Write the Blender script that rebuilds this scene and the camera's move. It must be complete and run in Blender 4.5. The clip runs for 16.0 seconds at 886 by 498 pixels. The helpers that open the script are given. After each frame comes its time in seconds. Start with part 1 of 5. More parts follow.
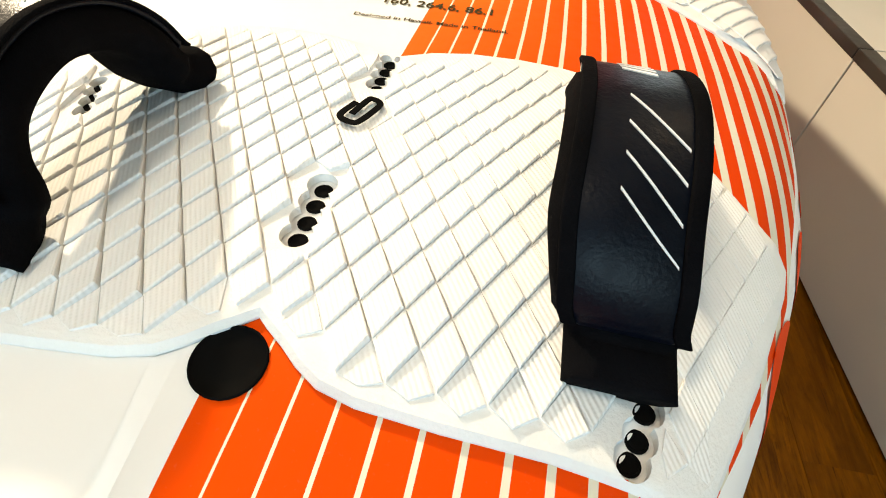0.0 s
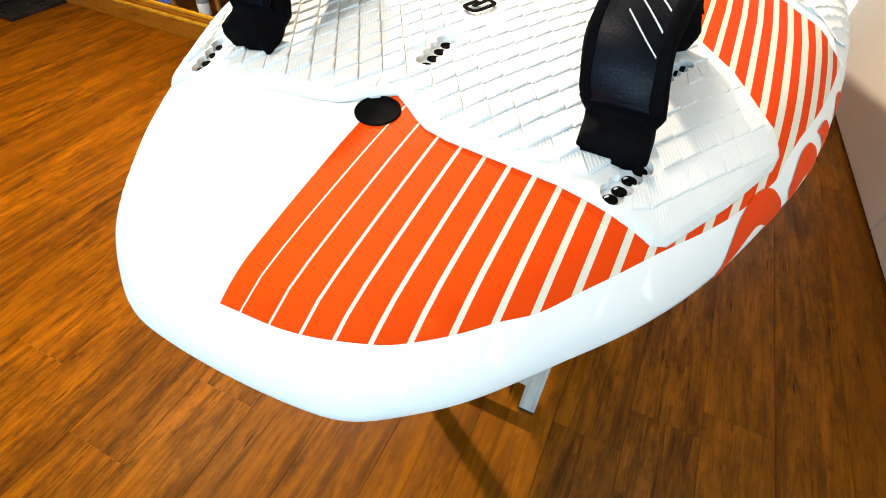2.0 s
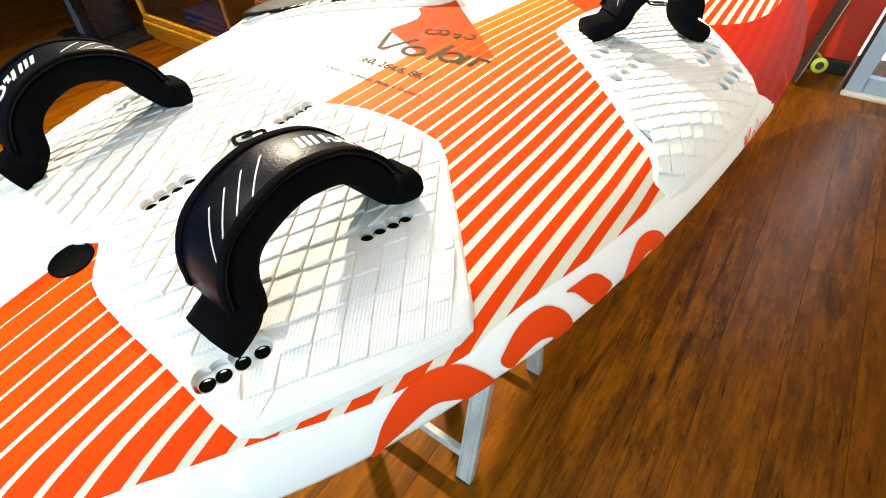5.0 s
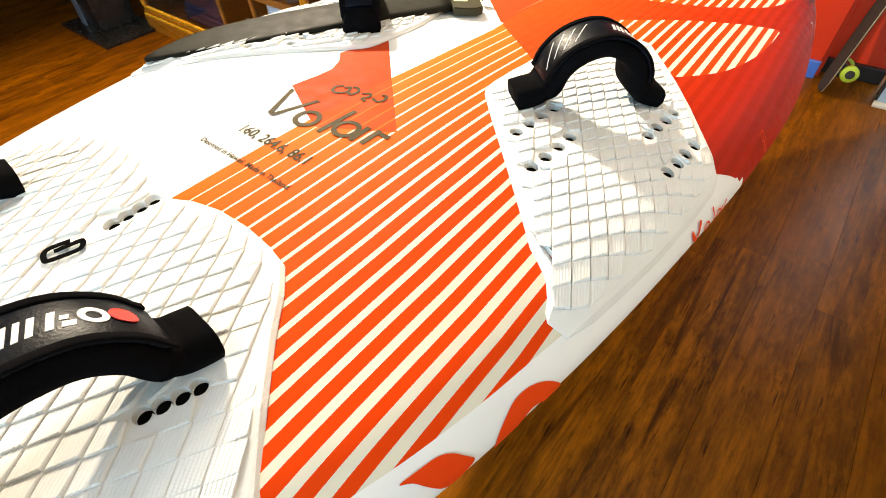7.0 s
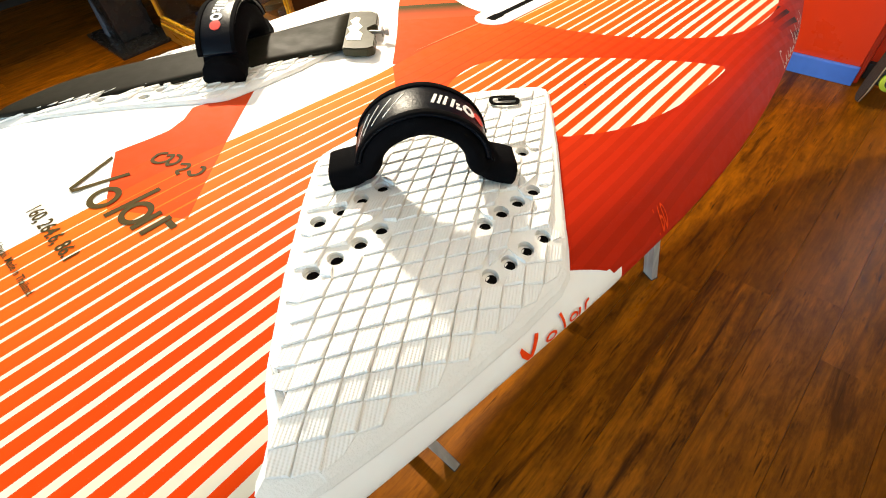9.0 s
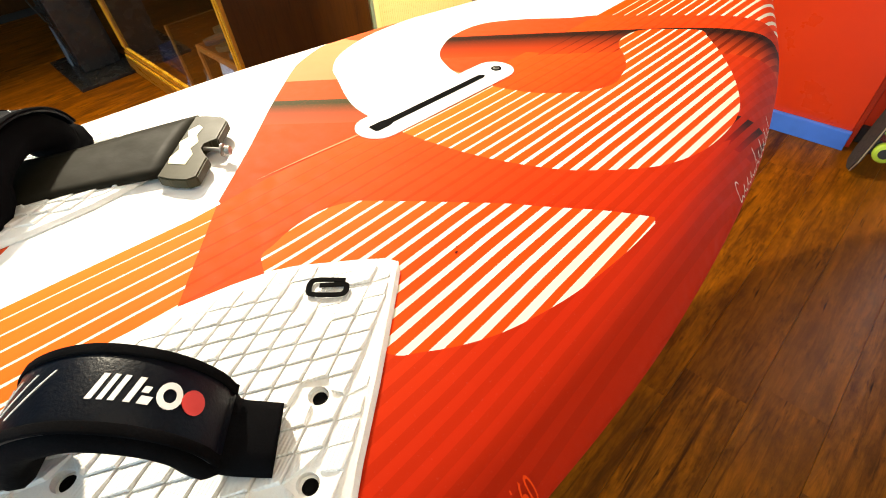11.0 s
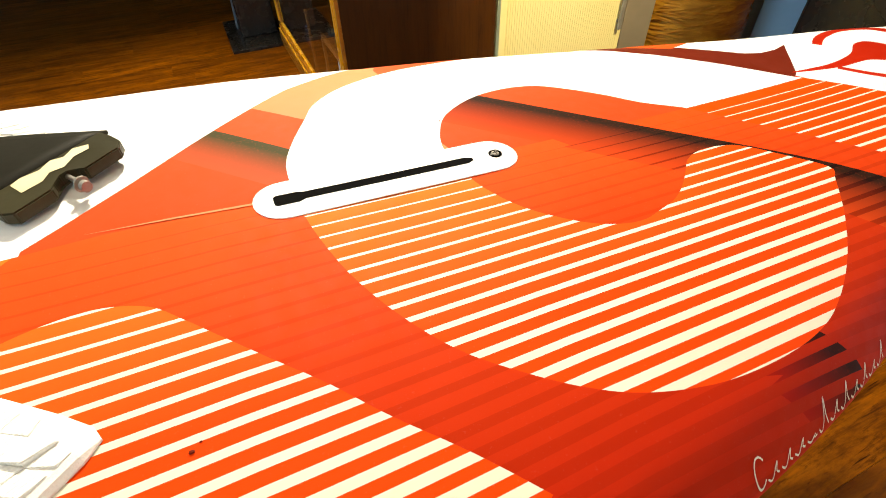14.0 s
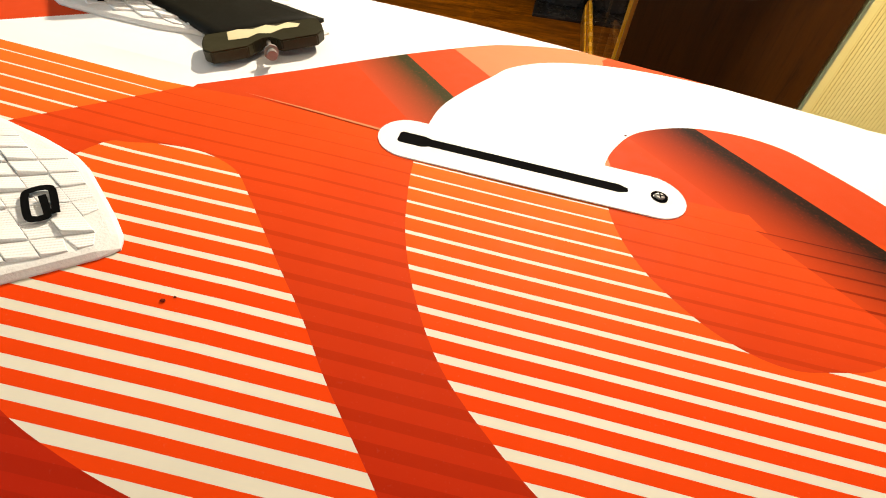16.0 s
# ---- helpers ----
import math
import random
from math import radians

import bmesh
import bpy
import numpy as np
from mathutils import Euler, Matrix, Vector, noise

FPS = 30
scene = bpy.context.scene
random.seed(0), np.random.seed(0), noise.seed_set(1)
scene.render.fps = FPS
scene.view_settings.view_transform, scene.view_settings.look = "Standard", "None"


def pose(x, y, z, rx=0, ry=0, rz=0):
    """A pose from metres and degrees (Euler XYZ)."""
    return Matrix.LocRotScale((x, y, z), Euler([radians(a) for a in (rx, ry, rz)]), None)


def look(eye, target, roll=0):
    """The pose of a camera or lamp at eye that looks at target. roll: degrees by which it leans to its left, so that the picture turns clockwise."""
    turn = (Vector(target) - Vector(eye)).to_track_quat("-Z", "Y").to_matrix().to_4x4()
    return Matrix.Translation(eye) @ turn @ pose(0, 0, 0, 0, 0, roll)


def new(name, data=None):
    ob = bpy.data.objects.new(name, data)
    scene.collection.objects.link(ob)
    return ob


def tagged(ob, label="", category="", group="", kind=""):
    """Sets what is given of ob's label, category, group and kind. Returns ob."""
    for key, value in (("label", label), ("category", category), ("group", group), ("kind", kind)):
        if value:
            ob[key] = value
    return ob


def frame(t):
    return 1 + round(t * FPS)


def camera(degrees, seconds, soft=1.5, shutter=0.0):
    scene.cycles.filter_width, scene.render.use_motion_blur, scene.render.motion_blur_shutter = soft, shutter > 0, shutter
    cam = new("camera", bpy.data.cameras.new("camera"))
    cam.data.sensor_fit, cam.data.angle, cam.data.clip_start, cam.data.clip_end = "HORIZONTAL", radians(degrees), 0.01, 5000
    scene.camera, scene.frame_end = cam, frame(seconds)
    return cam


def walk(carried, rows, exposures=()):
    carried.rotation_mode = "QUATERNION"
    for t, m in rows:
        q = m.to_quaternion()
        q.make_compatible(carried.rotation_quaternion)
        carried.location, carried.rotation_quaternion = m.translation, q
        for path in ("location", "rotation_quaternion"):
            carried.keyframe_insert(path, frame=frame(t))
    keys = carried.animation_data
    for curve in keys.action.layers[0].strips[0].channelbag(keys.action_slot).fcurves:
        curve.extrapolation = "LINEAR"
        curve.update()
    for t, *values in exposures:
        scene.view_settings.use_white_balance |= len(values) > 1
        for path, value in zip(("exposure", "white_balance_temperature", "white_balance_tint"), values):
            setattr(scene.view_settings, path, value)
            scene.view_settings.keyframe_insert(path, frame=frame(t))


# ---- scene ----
cam = camera(85.2, 16.0, soft=1.0)
PATH = [
    (0, (0.107, 0.156, 1.198), (-0.079, 1.489, -0.281), 4.1),
    (0.5, (0.129, 0.098, 1.194), (-0.188, 1.401, -0.29), 2.9),
    (1, (0.151, 0.043, 1.193), (-0.268, 1.32, -0.288), 2.5),
    (1.5, (0.163, 0.005, 1.184), (-0.322, 1.269, -0.288), 3.3),
    (2, (0.181, -0.039, 1.195), (-0.349, 1.22, -0.265), 3.7),
    (2.5, (0.227, -0.085, 1.225), (-0.334, 1.196, -0.204), 3.6),
    (3, (0.274, -0.081, 1.252), (-0.324, 1.215, -0.149), 3.0),
    (3.5, (0.331, -0.014, 1.258), (-0.347, 1.251, -0.135), 1.9),
    (4, (0.388, 0.057, 1.272), (-0.358, 1.282, -0.122), 0.7),
    (4.2, (0.406, 0.086, 1.275), (-0.362, 1.295, -0.121), 0.1),
    (6.3, (0.428, 0.368, 1.291), (-0.459, 1.38, -0.188), -3.6),
    (6.5, (0.429, 0.383, 1.295), (-0.454, 1.396, -0.186), -3.3),
    (7, (0.45, 0.433, 1.309), (-0.434, 1.459, -0.163), -3.2),
    (7.5, (0.471, 0.511, 1.316), (-0.442, 1.511, -0.156), -4.6),
    (8, (0.492, 0.586, 1.317), (-0.46, 1.545, -0.158), -5.4),
    (8.5, (0.518, 0.652, 1.312), (-0.473, 1.562, -0.169), -6.6),
    (9, (0.549, 0.699, 1.308), (-0.458, 1.598, -0.167), -7.5),
    (9.5, (0.549, 0.755, 1.304), (-0.452, 1.678, -0.16), -7.5),
    (10, (0.502, 0.857, 1.303), (-0.483, 1.821, -0.145), -6.3),
    (10.2, (0.487, 0.893, 1.305), (-0.488, 1.869, -0.144), -5.5),
    (12.3, (0.523, 1.198, 1.296), (-0.693, 1.996, -0.076), -6.0),
    (12.5, (0.525, 1.218, 1.294), (-0.711, 1.99, -0.077), -5.9),
    (13, (0.509, 1.272, 1.288), (-0.766, 1.991, -0.074), -5.7),
    (13.5, (0.477, 1.337, 1.276), (-0.84, 2.004, -0.072), -4.5),
    (14, (0.449, 1.359, 1.263), (-0.878, 1.943, -0.116), -1.4),
    (14.5, (0.41, 1.365, 1.242), (-0.94, 1.821, -0.161), 3.8),
    (15, (0.394, 1.413, 1.228), (-0.988, 1.67, -0.193), 7.2),
    (15.5, (0.402, 1.461, 1.228), (-0.997, 1.468, -0.201), 6.9),
    (16, (0.417, 1.477, 1.229), (-0.96, 1.275, -0.207), 5.5),
]
# the film's own exposure and white balance drift a little along the way
EXPOSURES = [(0, -1.11, 9100, 10), (1, -0.87, 8600, 10), (2, -0.72, 8080, 10), (3, -0.57, 8080, 10), (4.2, -0.49, 7880, 9), (6.3, -0.61, 8290, 10), (7.5, -0.7, 8290, 9), (8.5, -0.69, 8090, 8), (10.2, -0.6, 7820, 7), (12.3, -0.6, 8050, 5), (13.5, -0.73, 7990, 4), (14.5, -1.02, 7930, 6), (15, -1.19, 8000, 8), (16, -1.42, 7900, 10)]
walk(cam, [(t, look(eye, target, roll)) for t, eye, target, roll in PATH], EXPOSURES)

# ---- light ----
world = bpy.data.worlds.new("shop_world")
world.use_nodes = True
world.node_tree.nodes["Background"].inputs[0].default_value = (0.75, 0.85, 1.0, 1)
world.node_tree.nodes["Background"].inputs[1].default_value = 0.2
scene.world = world


def area_lamp(name, eye, target, watts, size, colour, size_y=None):
    data = bpy.data.lights.new(name, "AREA")
    data.energy, data.size, data.color = watts, size, colour
    data.shape = "RECTANGLE" if size_y else "DISK"
    if size_y:
        data.size_y = size_y
    ob = new(name, data)
    ob.matrix_world = look(eye, target)
    return ob


def spot_lamp(name, eye, target, watts, cone, colour, radius=0.04, blend=0.5):
    data = bpy.data.lights.new(name, "SPOT")
    data.energy, data.spot_size, data.spot_blend, data.color, data.shadow_soft_size = watts, radians(cone), blend, colour, radius
    ob = new(name, data)
    ob.matrix_world = look(eye, target)
    return ob


area_lamp("unseen_spot", (-1.49, 1.83, 2.25), (0.1, 0.9, 0.95), 190, 0.09, (1.0, 0.955, 0.88))
spot_lamp("unseen_spot", (-1.15, 1.78, 2.7), (-0.05, 0.75, 0.5), 45, 62, (1.0, 0.92, 0.78), 0.05, 0.6)
area_lamp("shop_window", (0.2, -2.9, 1.55), (0.0, 0.8, 0.9), 300, 2.6, (0.36, 0.67, 1.0), 2.2)
# added lamp, not a known fitting: washes strap shadows off the white tail
spot_lamp("unseen_spot", (-0.6, -0.1, 2.6), (0.0, 0.12, 0.95), 108, 36, (1.0, 0.98, 0.94), 0.15, 0.8)
# added lamp that brightens the floor on the left
spot_lamp("unseen_spot", (-1.9, 0.5, 2.7), (-1.9, 0.7, 0), 450, 80, (1.0, 0.78, 0.45), 0.15, 0.9)
spot_lamp("unseen_spot", (-3.4, 1.6, 2.7), (-2.5, 1.5, 0.0), 150, 58, (1.0, 0.80, 0.52), 0.12, 0.7)
# unseen fill added for the right rail and floor; no real panel there
area_lamp("right_fill_panel", (1.0, 1.4, 2.72), (0.95, 1.5, 0.0), 19, 1.0, (1.0, 0.87, 0.68), 0.8)
# added lamp that brightens the pale slatted cabinet
spot_lamp("unseen_spot", (0.2, 2.85, 2.4), (-1.4, 2.85, 0.75), 640, 34, (1.0, 0.92, 0.60))
area_lamp("door_daylight", (0.9, 3.5, 1.25), (0.2, 0.8, 0.9), 12, 0.5, (0.42, 0.71, 1.0), 1.6)


# ---- materials ----
def nodes_of(name, rough=0.5, metal=0.0, spec=0.5, coat=0.0):
    m = bpy.data.materials.new(name)
    m.use_nodes = True
    t = m.node_tree
    b = t.nodes["Principled BSDF"]
    b.inputs["Roughness"].default_value = rough
    b.inputs["Metallic"].default_value = metal
    b.inputs["Specular IOR Level"].default_value = spec
    b.inputs["Coat Weight"].default_value = coat
    b.inputs["Coat Roughness"].default_value = 0.08
    return m, t, b


def mixed(t, fac, a, b, blend="MIX"):
    n = t.nodes.new("ShaderNodeMix")
    n.data_type, n.blend_type = "RGBA", blend
    for slot, v in ((0, fac), (6, a), (7, b)):
        if hasattr(v, "links"):
            t.links.new(v, n.inputs[slot])
        elif slot == 0:
            n.inputs[slot].default_value = v
        else:
            n.inputs[slot].default_value = (*v, 1)
    return n.outputs[2]


def noise_of(t, scale, detail=4, stretch=(1, 1, 1), coord="Object", rough=0.5):
    c, m, n = t.nodes.new("ShaderNodeTexCoord"), t.nodes.new("ShaderNodeMapping"), t.nodes.new("ShaderNodeTexNoise")
    m.inputs["Scale"].default_value = stretch
    n.inputs["Scale"].default_value, n.inputs["Detail"].default_value, n.inputs["Roughness"].default_value = scale, detail, rough
    t.links.new(c.outputs[coord], m.inputs[0])
    t.links.new(m.outputs[0], n.inputs["Vector"])
    return n.outputs[0]


def ranged(t, v, a, b, c=0.0, d=1.0):
    n = t.nodes.new("ShaderNodeMapRange")
    for i, x in enumerate((a, b, c, d)):
        n.inputs[1 + i].default_value = x
    t.links.new(v, n.inputs[0])
    return n.outputs[0]


def bumped(t, b, height, strength=0.3, distance=0.001):
    n = t.nodes.new("ShaderNodeBump")
    n.inputs["Strength"].default_value, n.inputs["Distance"].default_value = strength, distance
    t.links.new(height, n.inputs["Height"])
    t.links.new(n.outputs[0], b.inputs["Normal"])


def surface(name, colour, colour2=None, rough=0.5, metal=0.0, scale=30, bump=0.0, stretch=(1, 1, 1), spec=0.5, coat=0.0, depth=0.001):
    """A surface that wavers between two colours at two scales, with grain."""
    m, t, b = nodes_of(name, rough, metal, spec, coat)
    colour2 = colour2 or tuple(c * 0.86 for c in colour)
    big, small = noise_of(t, scale * 0.12, 3, stretch), noise_of(t, scale, 5, stretch)
    c = mixed(t, ranged(t, big, 0.35, 0.65), colour, colour2)
    c = mixed(t, ranged(t, small, 0.4, 0.75, 0, 0.35), c, colour2)
    t.links.new(c, b.inputs["Base Color"])
    t.links.new(ranged(t, small, 0.3, 0.7, max(rough - 0.06, 0.02), rough + 0.08), b.inputs["Roughness"])
    if bump:
        bumped(t, b, noise_of(t, scale * 3, 3, stretch), bump, depth)
    return m


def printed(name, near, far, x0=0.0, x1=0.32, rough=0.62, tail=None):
    """Ink with near and far tints, blended from the board's middle to its edge."""
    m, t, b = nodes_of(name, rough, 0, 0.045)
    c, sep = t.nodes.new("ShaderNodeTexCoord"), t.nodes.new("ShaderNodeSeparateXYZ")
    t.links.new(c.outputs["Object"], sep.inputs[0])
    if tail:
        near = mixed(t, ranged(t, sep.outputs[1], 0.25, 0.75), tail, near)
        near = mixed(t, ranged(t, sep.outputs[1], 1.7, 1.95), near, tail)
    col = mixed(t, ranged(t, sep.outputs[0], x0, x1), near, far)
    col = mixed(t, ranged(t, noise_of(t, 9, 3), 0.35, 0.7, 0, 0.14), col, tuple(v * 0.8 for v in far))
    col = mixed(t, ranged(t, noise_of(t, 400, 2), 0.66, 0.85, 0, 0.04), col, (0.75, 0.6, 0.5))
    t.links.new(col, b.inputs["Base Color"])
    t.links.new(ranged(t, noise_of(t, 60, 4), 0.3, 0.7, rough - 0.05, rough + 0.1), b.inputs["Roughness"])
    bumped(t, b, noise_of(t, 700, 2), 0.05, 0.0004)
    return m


def fading(name, dark, ink, px, py, span, rough=0.62):
    """Printed shading that runs out from a slanting line into the ink."""
    m, t, b = nodes_of(name, rough, 0, 0.045)
    c, dot = t.nodes.new("ShaderNodeTexCoord"), t.nodes.new("ShaderNodeVectorMath")
    sub = t.nodes.new("ShaderNodeVectorMath")
    sub.operation, dot.operation = "SUBTRACT", "DOT_PRODUCT"
    sub.inputs[1].default_value, dot.inputs[1].default_value = (px, py, 0), (0.70, -0.714, 0)
    t.links.new(c.outputs["Object"], sub.inputs[0])
    t.links.new(sub.outputs[0], dot.inputs[0])
    col = mixed(t, ranged(t, dot.outputs["Value"], span * 0.15, span), dark, ink)
    col = mixed(t, ranged(t, noise_of(t, 300, 2), 0.55, 0.8, 0, 0.15), col, ink)
    t.links.new(col, b.inputs["Base Color"])
    return m


def wood(name, light, dark, along=(1, 0.08, 1), scale=14, rough=0.35, random_tint=True, coat=0.1, spec=0.5):
    m, t, b = nodes_of(name, rough, 0, spec, coat)
    c, mp = t.nodes.new("ShaderNodeTexCoord"), t.nodes.new("ShaderNodeMapping")
    mp.inputs["Scale"].default_value = along
    info = t.nodes.new("ShaderNodeObjectInfo")
    shift = t.nodes.new("ShaderNodeVectorMath")
    shift.operation = "SCALE"
    shift.inputs[0].default_value = (3.1, 7.7, 1.3)
    t.links.new(info.outputs["Random"], shift.inputs["Scale"])
    t.links.new(c.outputs["Object"], mp.inputs[0])
    add = t.nodes.new("ShaderNodeVectorMath")
    t.links.new(mp.outputs[0], add.inputs[0])
    t.links.new(shift.outputs[0], add.inputs[1])

    def n(s, d, r=0.6, dist=0.0):
        x = t.nodes.new("ShaderNodeTexNoise")
        x.inputs["Scale"].default_value, x.inputs["Detail"].default_value, x.inputs["Roughness"].default_value = s, d, r
        x.inputs["Distortion"].default_value = dist
        t.links.new(add.outputs[0], x.inputs["Vector"])
        return x.outputs[0]
    broad, grain, fine, streak = n(scale * 0.2, 4, 0.6, 0.8), n(scale * 2.2, 8, 0.72, 0.9), n(scale * 11, 4), n(scale * 0.75, 6, 0.62, 2.2)
    mid = tuple((a * 0.9 + z * 1.1) / 2 for a, z in zip(light, dark))
    col = mixed(t, ranged(t, broad, 0.32, 0.68), light, mid)
    col = mixed(t, ranged(t, grain, 0.40, 0.68, 0, 0.85), col, dark)
    col = mixed(t, ranged(t, streak, 0.54, 0.66, 0, 0.75), col, dark)
    col = mixed(t, ranged(t, streak, 0.62, 0.72, 0, 0.8), col, tuple(v * 0.3 for v in dark))
    col = mixed(t, ranged(t, grain, 0.62, 0.72, 0, 0.8), col, tuple(v * 0.25 for v in dark))
    col = mixed(t, ranged(t, fine, 0.52, 0.75, 0, 0.55), col, tuple(v * 0.5 for v in dark))
    if random_tint:
        mottle = noise_of(t, 11, 7, (1, 0.34, 1), rough=0.72)
        fleck = noise_of(t, 34, 6, (1, 0.22, 1), rough=0.75)
        dash = noise_of(t, 46, 3, (1, 0.075, 1), rough=0.6)
        knot = noise_of(t, 9, 2, (1, 0.5, 1), rough=0.5)
        col = mixed(t, ranged(t, mottle, 0.44, 0.62, 0, 0.7), col, tuple(v * 0.7 for v in dark))
        col = mixed(t, ranged(t, fleck, 0.55, 0.66, 0, 0.75), col, tuple(v * 0.25 for v in dark))
        col = mixed(t, ranged(t, mottle, 0.42, 0.30, 0, 0.35), col, light)
        col = mixed(t, ranged(t, info.outputs["Random"], 0, 1, 0.0, 0.45), col, mid)
        col = mixed(t, ranged(t, dash, 0.63, 0.70, 0, 0.9), col, tuple(v * 0.18 for v in dark))
        col = mixed(t, ranged(t, knot, 0.72, 0.78, 0, 0.8), col, tuple(v * 0.3 for v in dark))
    t.links.new(col, b.inputs["Base Color"])
    t.links.new(ranged(t, grain, 0.3, 0.8, rough - 0.08, rough + 0.15), b.inputs["Roughness"])
    bumped(t, b, grain, 0.18, 0.001)
    return m


WHITE = surface("white_gelcoat", (0.86, 0.86, 0.85), (0.82, 0.82, 0.82), 0.45, scale=40, spec=0.12)
# near orange keeps some of the deck's pale sheen in its colour
ORANGE = printed("orange_ink", (0.80, 0.172, 0.024), (0.78, 0.054, 0.007), 0.0, 0.24, tail=(0.82, 0.068, 0.006))
STRIPE = surface("cream_stripe", (0.74, 0.70, 0.59), (0.69, 0.645, 0.53), 0.55, scale=60, spec=0.06)
# both reds dim towards the rail; that dimming is put into the far tint
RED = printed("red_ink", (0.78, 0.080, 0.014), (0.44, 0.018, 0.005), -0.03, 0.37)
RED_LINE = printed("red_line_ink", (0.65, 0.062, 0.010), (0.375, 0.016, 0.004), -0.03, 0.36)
SALMON = printed("salmon_ink", (0.56, 0.075, 0.024), (0.60, 0.056, 0.014), -0.3, 0.0)
# salmon print with a lamp's pale sheen put into its colour
SALMON_SHEEN = surface("salmon_sheen_ink", (0.62, 0.23, 0.105), (0.58, 0.20, 0.09), 0.6, scale=20, spec=0.06)
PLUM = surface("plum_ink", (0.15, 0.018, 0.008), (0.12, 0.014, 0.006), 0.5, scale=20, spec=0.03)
LOGO_RED = surface("logo_red_ink", (0.46, 0.02, 0.006), (0.38, 0.015, 0.005), 0.5, scale=20, spec=0.03)
RAIL_RED = surface("rail_orange_ink", (0.85, 0.07, 0.012), (0.78, 0.05, 0.01), 0.5, scale=20, spec=0.03)
FADE_A = fading("shade_ink_left", (0.045, 0.04, 0.014), (0.62, 0.075, 0.028), -0.101, 1.394, 0.085)
FADE_B = fading("shade_ink_middle", (0.022, 0.010, 0.006), (0.54, 0.05, 0.010), 0.0, 1.838, 0.10)
FADE_D = fading("shade_line_ink", (0.008, 0.004, 0.003), (0.36, 0.025, 0.004), 0.0, 1.838, 0.12)
FADE_C = fading("shade_ink_edge", (0.03, 0.006, 0.004), (0.34, 0.008, 0.003), 0.345, 1.775, 0.08)
INK = surface("dark_lettering", (0.070, 0.050, 0.016), (0.055, 0.038, 0.014), 0.6, scale=50, spec=0.06)
EVA = surface("white_foam", (0.82, 0.82, 0.81), (0.76, 0.76, 0.75), 0.75, scale=140, bump=0.5, spec=0.25, depth=0.0012)


def ribbed(name, colour, colour2):
    """Foam with fine moulded ribs along the board."""
    m, t, b = nodes_of(name, 0.72, 0, 0.2)
    c = mixed(t, ranged(t, noise_of(t, 14, 3), 0.35, 0.65), colour, colour2)
    c = mixed(t, ranged(t, noise_of(t, 220, 3), 0.5, 0.75, 0, 0.3), c, colour2)
    t.links.new(c, b.inputs["Base Color"])
    co = t.nodes.new("ShaderNodeTexCoord")
    height = None
    for angle, scale in ((-30, 112), (60, 150)):
        w, turn = t.nodes.new("ShaderNodeTexWave"), t.nodes.new("ShaderNodeMapping")
        w.bands_direction = "X"
        w.inputs["Scale"].default_value, w.inputs["Distortion"].default_value = scale, 0.6
        w.inputs["Detail"].default_value, w.inputs["Detail Scale"].default_value = 1, 1.5
        turn.inputs["Rotation"].default_value = (0, 0, radians(angle))
        t.links.new(co.outputs["Object"], turn.inputs[0])
        t.links.new(turn.outputs[0], w.inputs["Vector"])
        if height is None:
            height = w.outputs["Fac"]
        else:
            both = t.nodes.new("ShaderNodeMath")
            both.operation = "MULTIPLY_ADD"
            both.inputs[1].default_value = 0.2
            t.links.new(w.outputs["Fac"], both.inputs[0])
            t.links.new(height, both.inputs[2])
            height = both.outputs[0]
    bumped(t, b, height, 0.45, 0.0007)
    return m


EVA_RIB = ribbed("ribbed_foam", (0.83, 0.835, 0.83), (0.78, 0.785, 0.785))
BLACK_HOLE = surface("black_cavity", (0.003, 0.003, 0.003), (0.005, 0.005, 0.005), 0.9, scale=80, spec=0.02)
NEOPRENE = surface("black_neoprene", (0.0022, 0.0022, 0.0026), (0.004, 0.004, 0.005), 0.9, scale=220, bump=0.4, spec=0.025)
LEATHER = surface("black_grained_vinyl", (0.0015, 0.0032, 0.0075), (0.001, 0.002, 0.0045), 0.38, scale=150, bump=0.3, spec=0.12)
WHITE_PRINT = surface("white_print", (0.8, 0.8, 0.8), (0.7, 0.7, 0.7), 0.5, scale=100)
RED_PRINT = surface("red_print", (0.6, 0.03, 0.02), (0.5, 0.02, 0.015), 0.5, scale=100)
FIN_BLACK = surface("matt_black_fin", (0.009, 0.0085, 0.006), (0.013, 0.012, 0.008), 0.6, scale=45, bump=0.15, spec=0.08)
FIN_HEAD = surface("dark_resin", (0.042, 0.037, 0.018), (0.028, 0.025, 0.012), 0.44, scale=45, bump=0.1, spec=0.17)
TAPE = surface("yellowed_tape", (0.75, 0.66, 0.42), (0.62, 0.52, 0.3), 0.5, scale=60)
STEEL = surface("steel", (0.30, 0.28, 0.25), (0.2, 0.19, 0.17), 0.45, 0.3, scale=120)
PLANK = wood("oak_laminate", (0.44, 0.136, 0.007), (0.045, 0.011, 0.001), rough=0.34, coat=0.0, spec=0.10)
JOINT = surface("plank_joint", (0.12, 0.040, 0.006), (0.08, 0.026, 0.004), 0.7, scale=30)
GROOVE = surface("grey_groove", (0.36, 0.35, 0.32), (0.30, 0.29, 0.27), 0.6, scale=30)
SLAT = surface("greyed_white_slat", (0.60, 0.59, 0.55), (0.42, 0.41, 0.38), 0.55, scale=50, bump=0.4, stretch=(8, 8, 0.6))
PANEL = surface("beige_white_laminate", (0.72, 0.68, 0.60), (0.68, 0.64, 0.56), 0.35, scale=6)
GAP = surface("dark_gap", (0.012, 0.010, 0.009), (0.02, 0.017, 0.015), 0.5, scale=30)
